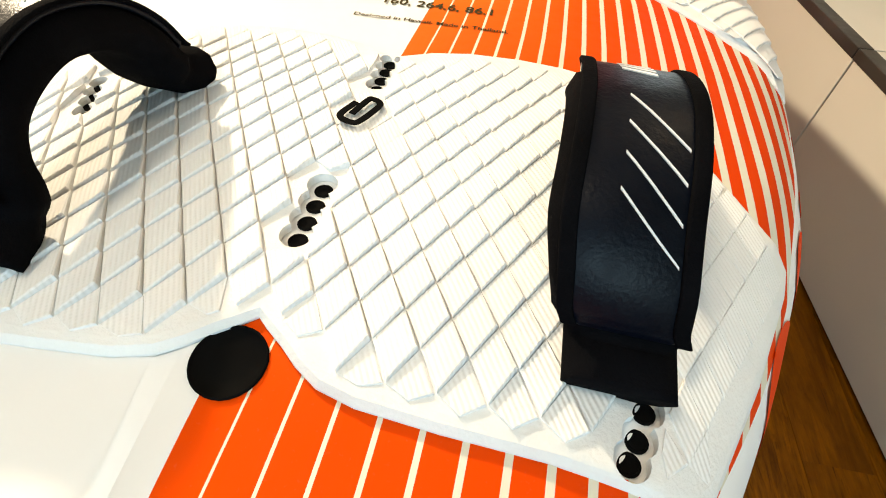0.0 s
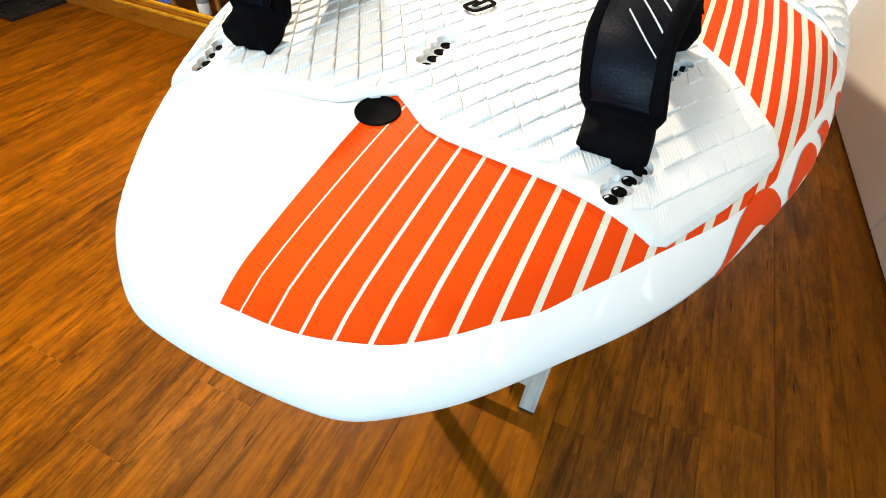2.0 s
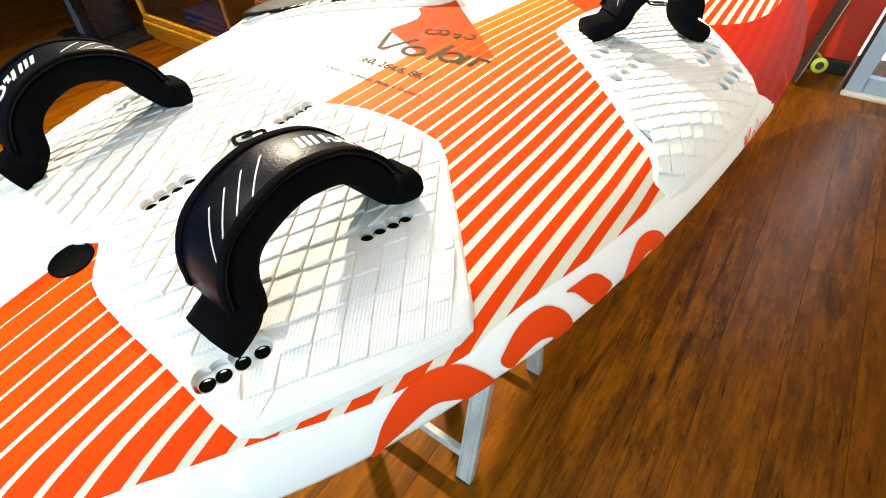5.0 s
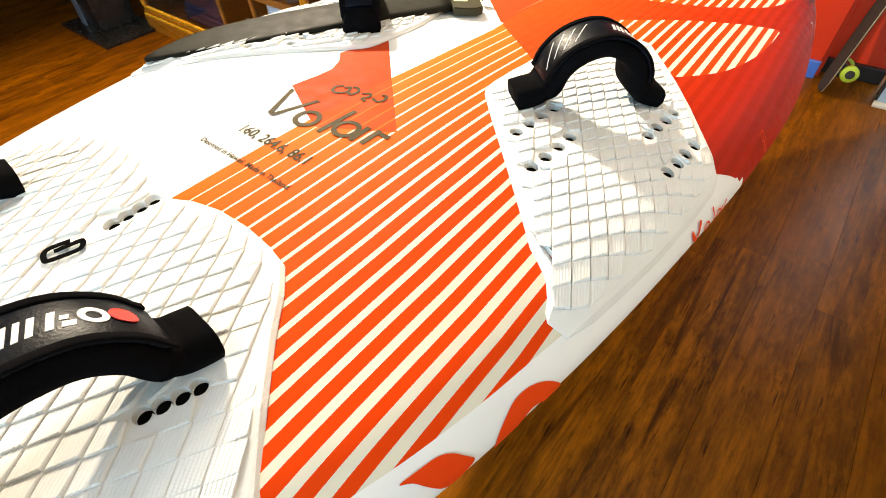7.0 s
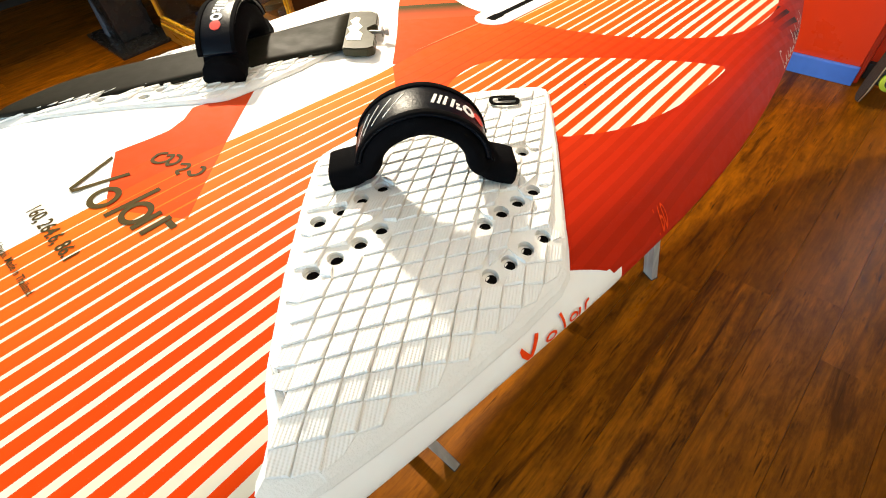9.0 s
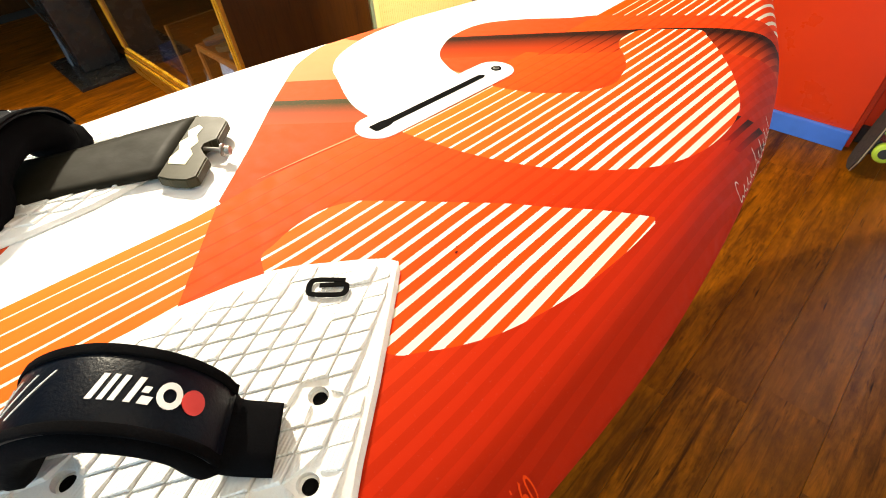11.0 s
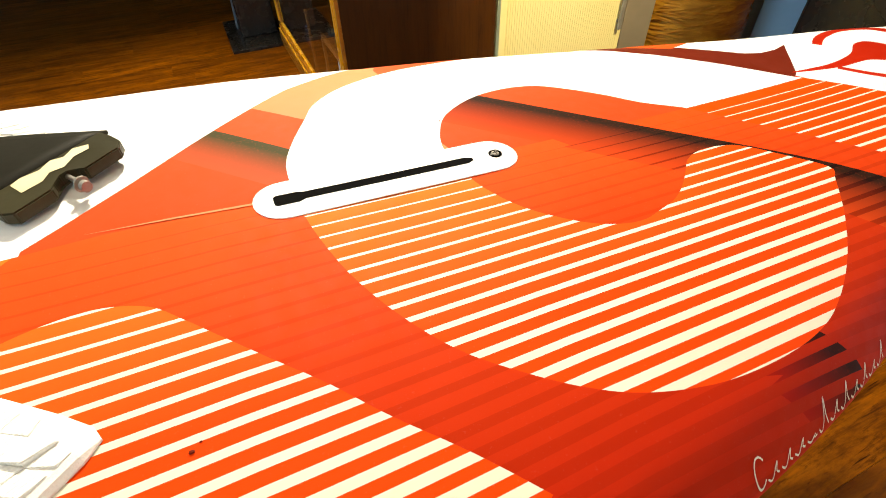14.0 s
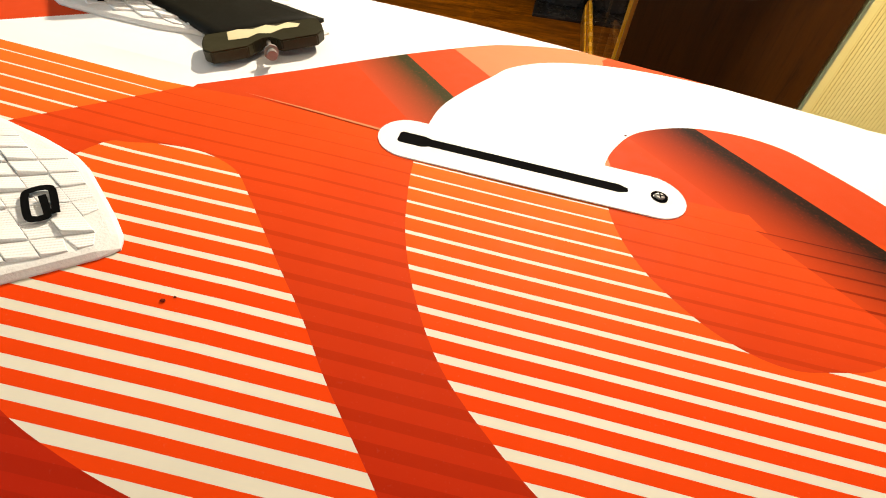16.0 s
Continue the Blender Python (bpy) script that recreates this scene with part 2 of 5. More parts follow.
PROFILE = surface("dark_profile", (0.03, 0.026, 0.022), (0.05, 0.045, 0.04), 0.35, scale=30)
RED_WALL = surface("red_lacquer_wall", (0.80, 0.046, 0.010), (0.70, 0.034, 0.008), 0.30, scale=5, coat=0.15)
BLUE = surface("blue_tape", (0.06, 0.22, 0.85), (0.04, 0.17, 0.7), 0.4, scale=30)
ALU_BLUE = surface("blue_grey_frame", (0.34, 0.47, 0.62), (0.28, 0.4, 0.55), 0.4, scale=10)
SILL = surface("pale_stone_sill", (0.75, 0.72, 0.66), (0.6, 0.57, 0.5), 0.5, scale=40)
GOLD_WOOD = wood("golden_pine", (0.52, 0.20, 0.02), (0.30, 0.10, 0.01), (0.12, 1, 1), 10, 0.3, False)
GOLD_LINE = surface("golden_moulding", (0.80, 0.42, 0.04), (0.66, 0.32, 0.03), 0.25, scale=20)
BROWN = wood("dark_walnut_panel", (0.062, 0.020, 0.003), (0.036, 0.011, 0.002), (1, 1, 0.1), 7, 0.4, False, 0.0, 0.2)
BLACK_GLOSS = surface("black_gloss", (0.012, 0.012, 0.013), (0.02, 0.02, 0.022), 0.25, scale=15)
OLIVE = surface("olive_rubber", (0.055, 0.05, 0.022), (0.03, 0.028, 0.014), 0.35, scale=40)
NAVY = surface("navy_cloth", (0.008, 0.012, 0.05), (0.006, 0.008, 0.03), 0.8, scale=60, bump=0.2, spec=0.1)
# darker, duller version of the golden pine
GOLD_DULL = wood("dull_golden_pine", (0.30, 0.12, 0.02), (0.17, 0.06, 0.01), (0.12, 1, 1), 10, 0.4, False)
GREY_BLUE = surface("blue_grey_plastic", (0.14, 0.18, 0.24), (0.10, 0.13, 0.18), 0.4, scale=10)
YELLOW = surface("pale_yellow_slats", (0.88, 0.80, 0.42), (0.82, 0.72, 0.34), 0.5, scale=10)
GREY_POST = surface("grey_post", (0.24, 0.20, 0.15), (0.19, 0.16, 0.12), 0.5, scale=15)
WICKER = surface("woven_straw", (0.62, 0.30, 0.03), (0.38, 0.15, 0.012), 0.5, scale=60, bump=0.5, stretch=(1, 1, 6))
PLASTER = surface("warm_plaster", (0.48, 0.46, 0.42), (0.44, 0.42, 0.38), 0.8, scale=20, bump=0.2)
CEILING = surface("ceiling_paint", (0.50, 0.53, 0.56), (0.46, 0.49, 0.52), 0.8, scale=20)
RUBBER = surface("black_rubber", (0.012, 0.012, 0.012), (0.02, 0.02, 0.02), 0.6, scale=60)
NEON = surface("neon_green_wheel", (0.45, 0.62, 0.06), (0.35, 0.5, 0.05), 0.4, scale=60)
GRIP = surface("black_grip_deck", (0.02, 0.018, 0.016), (0.035, 0.03, 0.027), 0.9, scale=300, bump=0.5)
PLY = surface("plywood_edge", (0.42, 0.33, 0.22), (0.3, 0.22, 0.14), 0.6, scale=60)


def glass(name, tint=(0.95, 0.97, 1.0)):
    m, t, b = nodes_of(name, 0.02)
    b.inputs["Transmission Weight"].default_value = 1.0
    b.inputs["Base Color"].default_value = (*tint, 1)
    b.inputs["IOR"].default_value = 1.45
    return m


GLASS = glass("clear_glass")


def glow(name, colour, strength):
    m, t, b = nodes_of(name, 0.5)
    b.inputs["Base Color"].default_value = (*colour, 1)
    b.inputs["Emission Color"].default_value = (*colour, 1)
    b.inputs["Emission Strength"].default_value = strength
    return m


DAY = glow("daylit_street", (0.80, 0.93, 1.0), 1.6)


# ---- building helpers ----
def thing(name, loc, label, category, group="", kind=""):
    ob = new(name)
    ob.empty_display_size = 0.1
    ob.location = loc
    return tagged(ob, label, category, group, kind)


def part(name, bm, material, parent, label="", smooth=False):
    """Links a bmesh in world places as one mesh object under a thing or part."""
    me = bpy.data.meshes.new(name)
    bm.to_mesh(me)
    bm.free()
    return part_mesh(name, me, material, parent, label, smooth)


def part_mesh(name, me, material, parent, label="", smooth=False):
    for m in material if isinstance(material, (list, tuple)) else [material]:
        me.materials.append(m)
    if smooth:
        me.polygons.foreach_set("use_smooth", [True] * len(me.polygons))
    ob = new(name, me)
    if parent is not None:
        ob.parent = parent
        if parent.parent is None and parent.type == "EMPTY":
            ob.matrix_parent_inverse = Matrix.LocRotScale(parent.location, parent.rotation_euler, None).inverted()
    return tagged(ob, label) if label else ob


def box(bm, x0, y0, z0, x1, y1, z1, bevel=0.0, m=None):
    mat = Matrix.Translation(((x0 + x1) / 2, (y0 + y1) / 2, (z0 + z1) / 2)) @ Matrix.Diagonal((x1 - x0, y1 - y0, z1 - z0, 1))
    vs = bmesh.ops.create_cube(bm, size=1, matrix=(m or Matrix()) @ mat)["verts"]
    if bevel:
        es = {e for v in vs for e in v.link_edges}
        bmesh.ops.bevel(bm, geom=list(es), offset=bevel, segments=2, affect="EDGES", profile=0.6)
    return bm


def boxed(x0, y0, z0, x1, y1, z1, bevel=0.0, m=None):
    return box(bmesh.new(), x0, y0, z0, x1, y1, z1, bevel, m)


def cylinder(bm, m, r, h, seg=20, r2=None):
    bmesh.ops.create_cone(bm, cap_ends=True, segments=seg, radius1=r, radius2=r if r2 is None else r2, depth=h, matrix=m)
    return bm


def lathe(profile, seg=24, m=None):
    bm = bmesh.new()
    rings = []
    for r, z in profile:
        rings.append([bm.verts.new(((m or Matrix()) @ Vector((r * math.cos(a), r * math.sin(a), z)))) for a in (2 * math.pi * i / seg for i in range(seg))])
    for a, b in zip(rings, rings[1:]):
        for i in range(seg):
            bm.faces.new((a[i], a[(i + 1) % seg], b[(i + 1) % seg], b[i]))
    bm.faces.new(rings[0][::-1])
    bm.faces.new(rings[-1])
    return bm


def spline(pts, n=8, closed=False):
    p, out = np.array(pts, float), []
    m = len(p)
    for i in range(m if closed else m - 1):
        a, b, c, d = (p[k % m] if closed else p[min(max(k, 0), m - 1)] for k in (i - 1, i, i + 1, i + 2))
        for j in range(n):
            t = j / n
            out.append(0.5 * (2 * b + (c - a) * t + (2 * a - 5 * b + 4 * c - d) * t * t + (3 * b - a - 3 * c + d) * t ** 3))
    if not closed:
        out.append(p[-1])
    return np.array(out)


def sweep(path, across, half, thick, round_=0.35, up=Vector((0, 0, 1)), flat=None):
    """A strap-like solid along a path: across is its width's direction; half widths and thicknesses run along the path."""
    bm, rings = bmesh.new(), []
    n = len(path)
    for i, p in enumerate(path):
        tan = (path[min(i + 1, n - 1)] - path[max(i - 1, 0)]).normalized()
        nor = across.cross(tan).normalized()
        w, h = half[i], thick[i] / 2
        c = min(w, h) * 2 * round_
        sec = [(-w + c, -h), (w - c, -h), (w - c * 0.3, -h + c * 0.3), (w, -h + c), (w, h - c), (w - c * 0.3, h - c * 0.3), (w - c, h), (-w + c, h), (-w + c * 0.3, h - c * 0.3), (-w, h - c), (-w, -h + c), (-w + c * 0.3, -h + c * 0.3)]
        rings.append([bm.verts.new(p + across * a + nor * b) for a, b in sec])
    k = len(rings[0])
    for a, b in zip(rings, rings[1:]):
        for i in range(k):
            bm.faces.new((a[i], a[(i + 1) % k], b[(i + 1) % k], b[i]))
    bm.faces.new(rings[0][::-1])
    bm.faces.new(rings[-1])
    bmesh.ops.recalc_face_normals(bm, faces=bm.faces)
    return bm


def inside(poly, P):
    """Which of the points P lie in the polygon."""
    poly, hit = np.asarray(poly, float), np.zeros(len(P), bool)
    x, y = P[:, 0], P[:, 1]
    for (x0, y0), (x1, y1) in zip(poly, np.roll(poly, -1, 0)):
        if y0 != y1:
            hit ^= ((y0 > y) != (y1 > y)) & (x < (x1 - x0) * (y - y0) / (y1 - y0) + x0)
    return hit


def edge_distance(poly, P):
    poly = np.asarray(poly, float)
    a, d = poly, np.roll(poly, -1, 0) - poly
    L = np.maximum((d ** 2).sum(1), 1e-12)
    t = np.clip(((P[:, None] - a) * d).sum(2) / L, 0, 1)
    return np.sqrt((((P[:, None] - a) - t[..., None] * d) ** 2).sum(2).min(1))


def triangulated(boundary, lines, points):
    """Triangles of the area in the boundary, cut along the lines."""
    from mathutils.geometry import delaunay_2d_cdt
    V, E = [], []

    def chain(pts, closed):
        s = len(V)
        V.extend(Vector((float(x), float(y))) for x, y in pts)
        E.extend((s + i, s + i + 1) for i in range(len(pts) - 1))
        if closed:
            E.append((s + len(pts) - 1, s))
    chain(boundary, True)
    for pts, closed in lines:
        chain(pts, closed)
    V.extend(Vector((float(x), float(y))) for x, y in points)
    v, _, f, *_ = delaunay_2d_cdt(V, E, [], 0, 1e-5)
    P = np.array([(p.x, p.y) for p in v])
    F = np.array([t for t in f if len(t) == 3])
    C = P[F].mean(1)
    keep = inside(boundary, C)
    return P, F[keep], C[keep]


# ---- the room ----
floor = thing("floor", (-2, 1, 0), "orange-brown oak laminate floor with dark grain and knots", "floor", kind="structure")
part("subfloor", boxed(-7.0, -3.2, -0.08, 3.0, 5.2, -0.006), JOINT, floor)
back = thing("wall_back", (0, 3.5, 0), "glossy red lacquered shop wall behind the board", "wall", kind="structure")
part("panel", boxed(-0.45, 3.44, 0, 0.457, 3.56, 2.8, 0.004), RED_WALL, back)
part("panel", boxed(0.475, 3.56, 0, 0.74, 3.66, 2.8, 0.004), RED_WALL, back)
part("return", boxed(0.457, 3.46, 0, 0.475, 3.66, 2.8), RED_WALL, back)
part("upper_wall", boxed(-7, 4.4, 0, -0.45, 4.52, 2.8), PLASTER, back)
part("side_return", boxed(-0.47, 3.56, 0, -0.45, 4.4, 2.8), RED_WALL, back)
wl = thing("wall_left", (-6.6, 1, 0), "warm plaster wall in the dim far end of the shop", "wall", kind="structure")
part("plaster", boxed(-6.7, -3.1, 0, -6.6, 4.4, 2.8), PLASTER, wl)
wr = thing("wall_right", (2.0, 1, 0), "beige wall behind the low white units", "wall", kind="structure")
part("plaster", boxed(1.95, -3.1, 0, 2.05, 3.9, 2.8), PLASTER, wr)
wf = thing("wall_front", (-2, -3, 0), "plain plaster wall of the shop", "wall", kind="structure")
part("plaster", boxed(-6.6, -3.1, 0, 1.95, -3.0, 2.8), PLASTER, wf)
cl = thing("ceiling", (-2, 1, 2.8), "pale painted ceiling of the shop", "ceiling", kind="structure")
part("slab", boxed(-6.7, -3.1, 2.8, 2.05, 4.52, 2.9), CEILING, cl)

tape = thing("baseboard", (0.1, 3.42, 0), "bright blue covered skirting at the foot of the red wall", "skirting", kind="structure")
part("board", boxed(-0.45, 3.415, 0.0, 0.10, 3.438, 0.085, 0.004), BLUE, tape)
part("board", boxed(0.103, 3.415, 0.0, 0.46, 3.438, 0.085, 0.004), BLUE, tape)
part("dark_skirting", boxed(0.477, 3.52, 0.0, 0.735, 3.555, 0.07, 0.004), GAP, tape)

door = thing("door_1", (0.88, 3.35, 0), "blue-grey framed glass door with bright daylight behind", "door", kind="structure")
part("sill", boxed(0.735, 3.28, 0, 1.05, 3.40, 0.016, 0.004), SILL, door)
part("jamb", boxed(0.745, 3.315, 0.016, 0.815, 3.385, 2.15, 0.004), ALU_BLUE, door)
part("jamb", boxed(1.36, 3.315, 0.016, 1.43, 3.385, 2.15, 0.004), ALU_BLUE, door)
part("bottom_rail", boxed(0.815, 3.325, 0.016, 1.36, 3.375, 0.095, 0.004), ALU_BLUE, door)
part("top_rail", boxed(0.815, 3.325, 2.08, 1.36, 3.375, 2.15, 0.004), ALU_BLUE, door)
pane = part("pane", boxed(0.815, 3.345, 0.095, 1.36, 3.352, 2.08), GLASS, door)
pane.visible_shadow = False
part("seal", boxed(0.736, 3.32, 0.016, 0.745, 3.40, 2.15), GAP, door)
part("lintel", boxed(0.74, 3.33, 2.15, 1.95, 3.45, 2.8), PLASTER, door)
part("side_wall", boxed(1.43, 3.33, 0, 1.95, 3.45, 2.15), PLASTER, door)
part("daylight", boxed(0.70, 3.86, -0.05, 1.60, 3.88, 2.3), DAY, door, "bright daylight outside")


# the low white units along the walkway stand slightly askew
def units():
    turn = Matrix.Translation((1.02, 3.30, 0)) @ Matrix.Rotation(radians(3.3), 4, "Z")
    for n, (a, b) in enumerate(((-1.498, 0.0), (-3.1, -1.503), (-4.7, -3.105))):
        u = thing("low_cabinet", turn @ Vector((0.2, (a + b) / 2, 0)), "low beige-white laminate cabinet with a dark top edge", "cabinet", "units along the walkway")
        part("plinth", boxed(0.012, a, 0, 0.5, b, 0.012, 0, turn), GAP, u)
        part("body", boxed(0.021, a + 0.001, 0.012, 0.62, b - 0.001, 0.56, 0.002, turn), PANEL, u)
        part("front", boxed(0.0, a + 0.0025, 0.014, 0.02, b - 0.0025, 0.552, 0.0015, turn), PANEL, u)
        part("top_edge", boxed(-0.008, a, 0.556, 0.04, b, 0.590, 0.003, turn), PROFILE, u)
        part("top", boxed(0.041, a + 0.002, 0.560, 0.62, b - 0.002, 0.588, 0.002, turn), PANEL, u)


units()

# ---- the board ----
OUTLINE = [(0, .043), (.05, .045), (.085, .051), (.114, .067), (.150, .096), (.189, .142), (.237, .207), (.282, .286), (.321, .375), (.358, .476),
           (.39, .62), (.415, .78), (.437, 1.0), (.448, 1.18), (.45, 1.32), (.443, 1.45), (.428, 1.6), (.407, 1.75), (.385, 1.86), (.335, 2.06),
           (.27, 2.25), (.18, 2.45), (.1, 2.58), (.045, 2.66), (0, 2.69)]
RIGHT = spline([(-x, y) for x, y in OUTLINE[2:0:-1]] + OUTLINE + [(-x, y) for x, y in OUTLINE[-2:-4:-1]], 8)[16:-16]
LINE = np.vstack([RIGHT, (RIGHT * (-1, 1))[-2:0:-1]])
DECK = spline([(0, .944), (.07, .957), (.15, .973), (.25, .988), (.35, .995), (.5, 1.0), (.75, .998), (.95, .983), (1.14, .966), (1.37, .95), (1.6, .935),
               (2.0, .917), (2.35, .915), (2.7, .93)], 10)
RAIL, DROP, CROWN = .06, .042, .048


def deep(y):
    return np.interp(y, [0, .15, .4, .8, 1.2, 2.2, 2.7], [.062, .078, .098, .115, .126, .126, .10])


def centre_z(y):
    return np.interp(y, DECK[:, 0], DECK[:, 1])


def inset(P):
    """Distance of plan points inward from the board's outline."""
    Q = np.atleast_2d(P).astype(float).copy()
    Q[:, 0] = np.abs(Q[:, 0])
    a, d = RIGHT[:-1], np.diff(RIGHT, axis=0)
    out = np.empty(len(Q))
    for s in range(0, len(Q), 4000):
        q = Q[s:s + 4000]
        t = np.clip(((q[:, None] - a) * d).sum(2) / (d ** 2).sum(1), 0, 1)
        r = ((q[:, None] - a - t[..., None] * d) ** 2).sum(2)
        k = r.argmin(1)
        side = d[k, 0] * (q[:, 1] - a[k, 1]) - d[k, 1] * (q[:, 0] - a[k, 0])
        out[s:s + 4000] = np.sqrt(r[np.arange(len(q)), k]) * np.where(side >= 0, 1, -1)
    return out


def crown(P):
    hw = np.interp(P[:, 1], RIGHT[:, 1], RIGHT[:, 0])
    u = np.clip(np.abs(P[:, 0]) / np.maximum(hw, .05), 0, 1)
    k = np.clip((P[:, 1] - .05) / .25, 0, 1) * np.clip((2.75 - P[:, 1]) / .5, 0, 1)
    return CROWN * k * k * (3 - 2 * k) * u ** 4


def top(P):
    """Height of the deck over plan points."""
    P = np.atleast_2d(P).astype(float)
    q = np.clip(1 - inset(P) / RAIL, 0, 1)
    return centre_z(P[:, 1]) - crown(P) - DROP * (1 - np.sqrt(np.clip(1 - q * q, 0, 1)))


def on_deck(x, y, lift=0.0):
    return Vector((x, y, float(top([(x, y)])[0]) + lift))


def normals_in():
    d = np.roll(LINE, -1, 0) - np.roll(LINE, 1, 0)
    n = np.stack([-d[:, 1], d[:, 0]], 1)
    return n / np.linalg.norm(n, axis=1)[:, None]


NORMAL = normals_in()
board = thing("windsurf_board", (0, 1.3, 0.86), "white and orange-red striped windsurf board on two folding trestles", "surfboard")

# outlines of the print
TAIL_PRINT = [(-.03, .067), (.013, .068), (.033, .069), (.053, .072), (.073, .077), (.094, .085), (.112, .096), (.131, .111), (.15, .13), (.169, .149), (.188, .176),
              (.206, .202), (.229, .238), (.274, .31), (.309, .384), (.315, .41), (.326, .451), (.344, .508), (.362, .58), (.378, .66), (.392, .72), (.40, .80), (.25, 1.3), (-.03, 1.3)]
TAIL_PRINT = TAIL_PRINT[:1] + [tuple(p) for p in spline(TAIL_PRINT[1:-3], 4)] + TAIL_PRINT[-3:]
PARALLELOGRAM = [(-.077, .761), (-.072, .80), (-.072, .825), (-.084, .85), (-.106, .873), (-.087, .955), (.0125, .855), (.109, .76), (.026, .712), (.005, .72)]
FLAME_LOW = np.vstack([spline([(.18, 1.1), (.122, 1.12), (.112, 1.14), (.103, 1.17), (.101, 1.205), (.113, 1.24), (.139, 1.266), (.165, 1.289), (.203, 1.323), (.24, 1.357), (.28, 1.39), (.325, 1.433), (.368, 1.471)], 5),
                       spline([(.373, 1.462), (.373, 1.40), (.366, 1.31), (.35, 1.235), (.332, 1.19), (.312, 1.157), (.295, 1.136), (.25, 1.12), (.19, 1.101)], 5)])
FLAME_BIG = spline([(-.02, 1.383), (.043, 1.385), (.095, 1.393), (.144, 1.405), (.198, 1.427), (.248, 1.458), (.285, 1.497), (.314, 1.537), (.335, 1.58), (.35, 1.64), (.354, 1.70),
                    (.35, 1.763), (.336, 1.816), (.303, 1.878), (.258, 1.937), (.207, 1.99), (.187, 2.006), (.146, 1.973), (.112, 1.943), (.099, 1.918), (.096, 1.881), (.107, 1.848), (.138, 1.811),
                    (.161, 1.776), (.171, 1.745), (.178, 1.715), (.174, 1.685), (.160, 1.655), (.138, 1.628), (.112, 1.605), (.080, 1.588), (.043, 1.577), (-.02, 1.57)], 5, True)
WAVE = spline([(.03, 1.383), (-.026, 1.383), (-.07, 1.388), (-.115, 1.405), (-.17, 1.432), (-.21, 1.452), (-.255, 1.495), (-.29, 1.552), (-.318, 1.62), (-.336, 1.70), (-.35, 1.80), (-.35, 1.93), (-.253, 2.018), (-.167, 2.077),
               (-.092, 2.135), (-.007, 2.196), (.02, 2.215), (.02, 1.97), (-.003, 1.951), (-.04, 1.905), (-.086, 1.866), (-.128, 1.822), (-.153, 1.785), (-.161, 1.735), (-.15, 1.675), (-.115, 1.617), (-.072, 1.588), (-.027, 1.574), (.03, 1.574)], 5, True)
LEFT_RED = [(0.0, 1.137), (-.033, 1.172), (-.085, 1.226), (-.163, 1.302), (-.22, 1.36), (-.285, 1.425), (-.322, 1.475), (-.45, 1.65)]
NOSE_LOW = [(-.003, 1.952), (.042, 1.983), (.105, 2.03), (.162, 2.077), (.214, 2.131), (.30, 2.20), (.40, 2.29)]
NOSE_HIGH = [(-.02, 2.196), (.005, 2.209), (.046, 2.242), (.083, 2.267), (.117, 2.300), (.143, 2.355), (.15, 2.42), (.14, 2.52), (.09, 2.60), (.03, 2.72)]
PLUM_BAND = [(-.007, 2.196), (-.092, 2.135), (-.167, 2.077), (-.253, 2.018), (-.37, 1.96), (-.37, 2.0), (-.25, 2.075), (-.2, 2.135), (-.15, 2.174), (-.115, 2.206), (-.103, 2.232), (-.102, 2.265), (-.111, 2.302), (-.07, 2.262), (-.018, 2.213)]
RED_WEDGE = [(-.2, 2.12), (-.25, 2.072), (-.37, 2.002), (-.36, 2.08), (-.28, 2.26), (-.235, 2.20)]
LOGO_DROP = spline([(-.022, 2.206), (-.016, 2.29), (-.027, 2.36), (-.051, 2.405), (-.045, 2.437), (-.002, 2.452), (.027, 2.432), (.025, 2.395), (.004, 2.36), (.0, 2.29)], 6, True)
LOGO_HOOK = [(.0, 2.29), (.05, 2.322), (.092, 2.368), (.100, 2.42), (.082, 2.462), (.035, 2.497), (-.027, 2.512), (-.085, 2.50), (-.113, 2.45), (-.104, 2.39), (-.082, 2.35)]


def middle(y):
    """The line along which the print changes between the board's halves."""
    return np.interp(y, [.05, .24, .55, .9, 1.1, 1.2], [-.011, -.011, .004, .011, .010, 0])


STRIPE_ROWS = [0, .07, .24, .62, .75, 1.15, 1.3, 1.55, 2.1]


def stripe_x(k, y):
    """Where the middle of stripe k lies at y: the stripes draw together towards the rail."""
    rows = STRIPE_ROWS
    first = np.interp(y, rows, [.0023, .0048, .0109, .0250, .0265, .0270, .0224, .0222, .0245])
    step = np.interp(y, rows, [.0217, .0215, .02102, .02014, .02014, .01945, .01938, .0192, .0188])
    bend = np.interp(y, rows, [.000191, .00018, .000152, .00009, .00009, .0000746, .0000746, .000085, .00007])
    return first + step * k - bend * k * k


def stripe_half(x):
    return (0.0011 + 0.0072 * np.clip(x, 0, .36) / .35) / 2


def stroke(pts, w):
    p = np.array(pts, float)
    d = np.gradient(p, axis=0)
    n = np.stack([-d[:, 1], d[:, 0]], 1) / np.linalg.norm(d, axis=1)[:, None]
    w = np.atleast_1d(w)[:, None] if np.ndim(w) else w
    return np.vstack([p + n * w, (p - n * w)[::-1]])


LOGO_RIBBON = stroke(spline(LOGO_HOOK, 6), np.linspace(.008, .011, 61) * np.sin(np.linspace(.5, 2.75, 61)) ** .4)


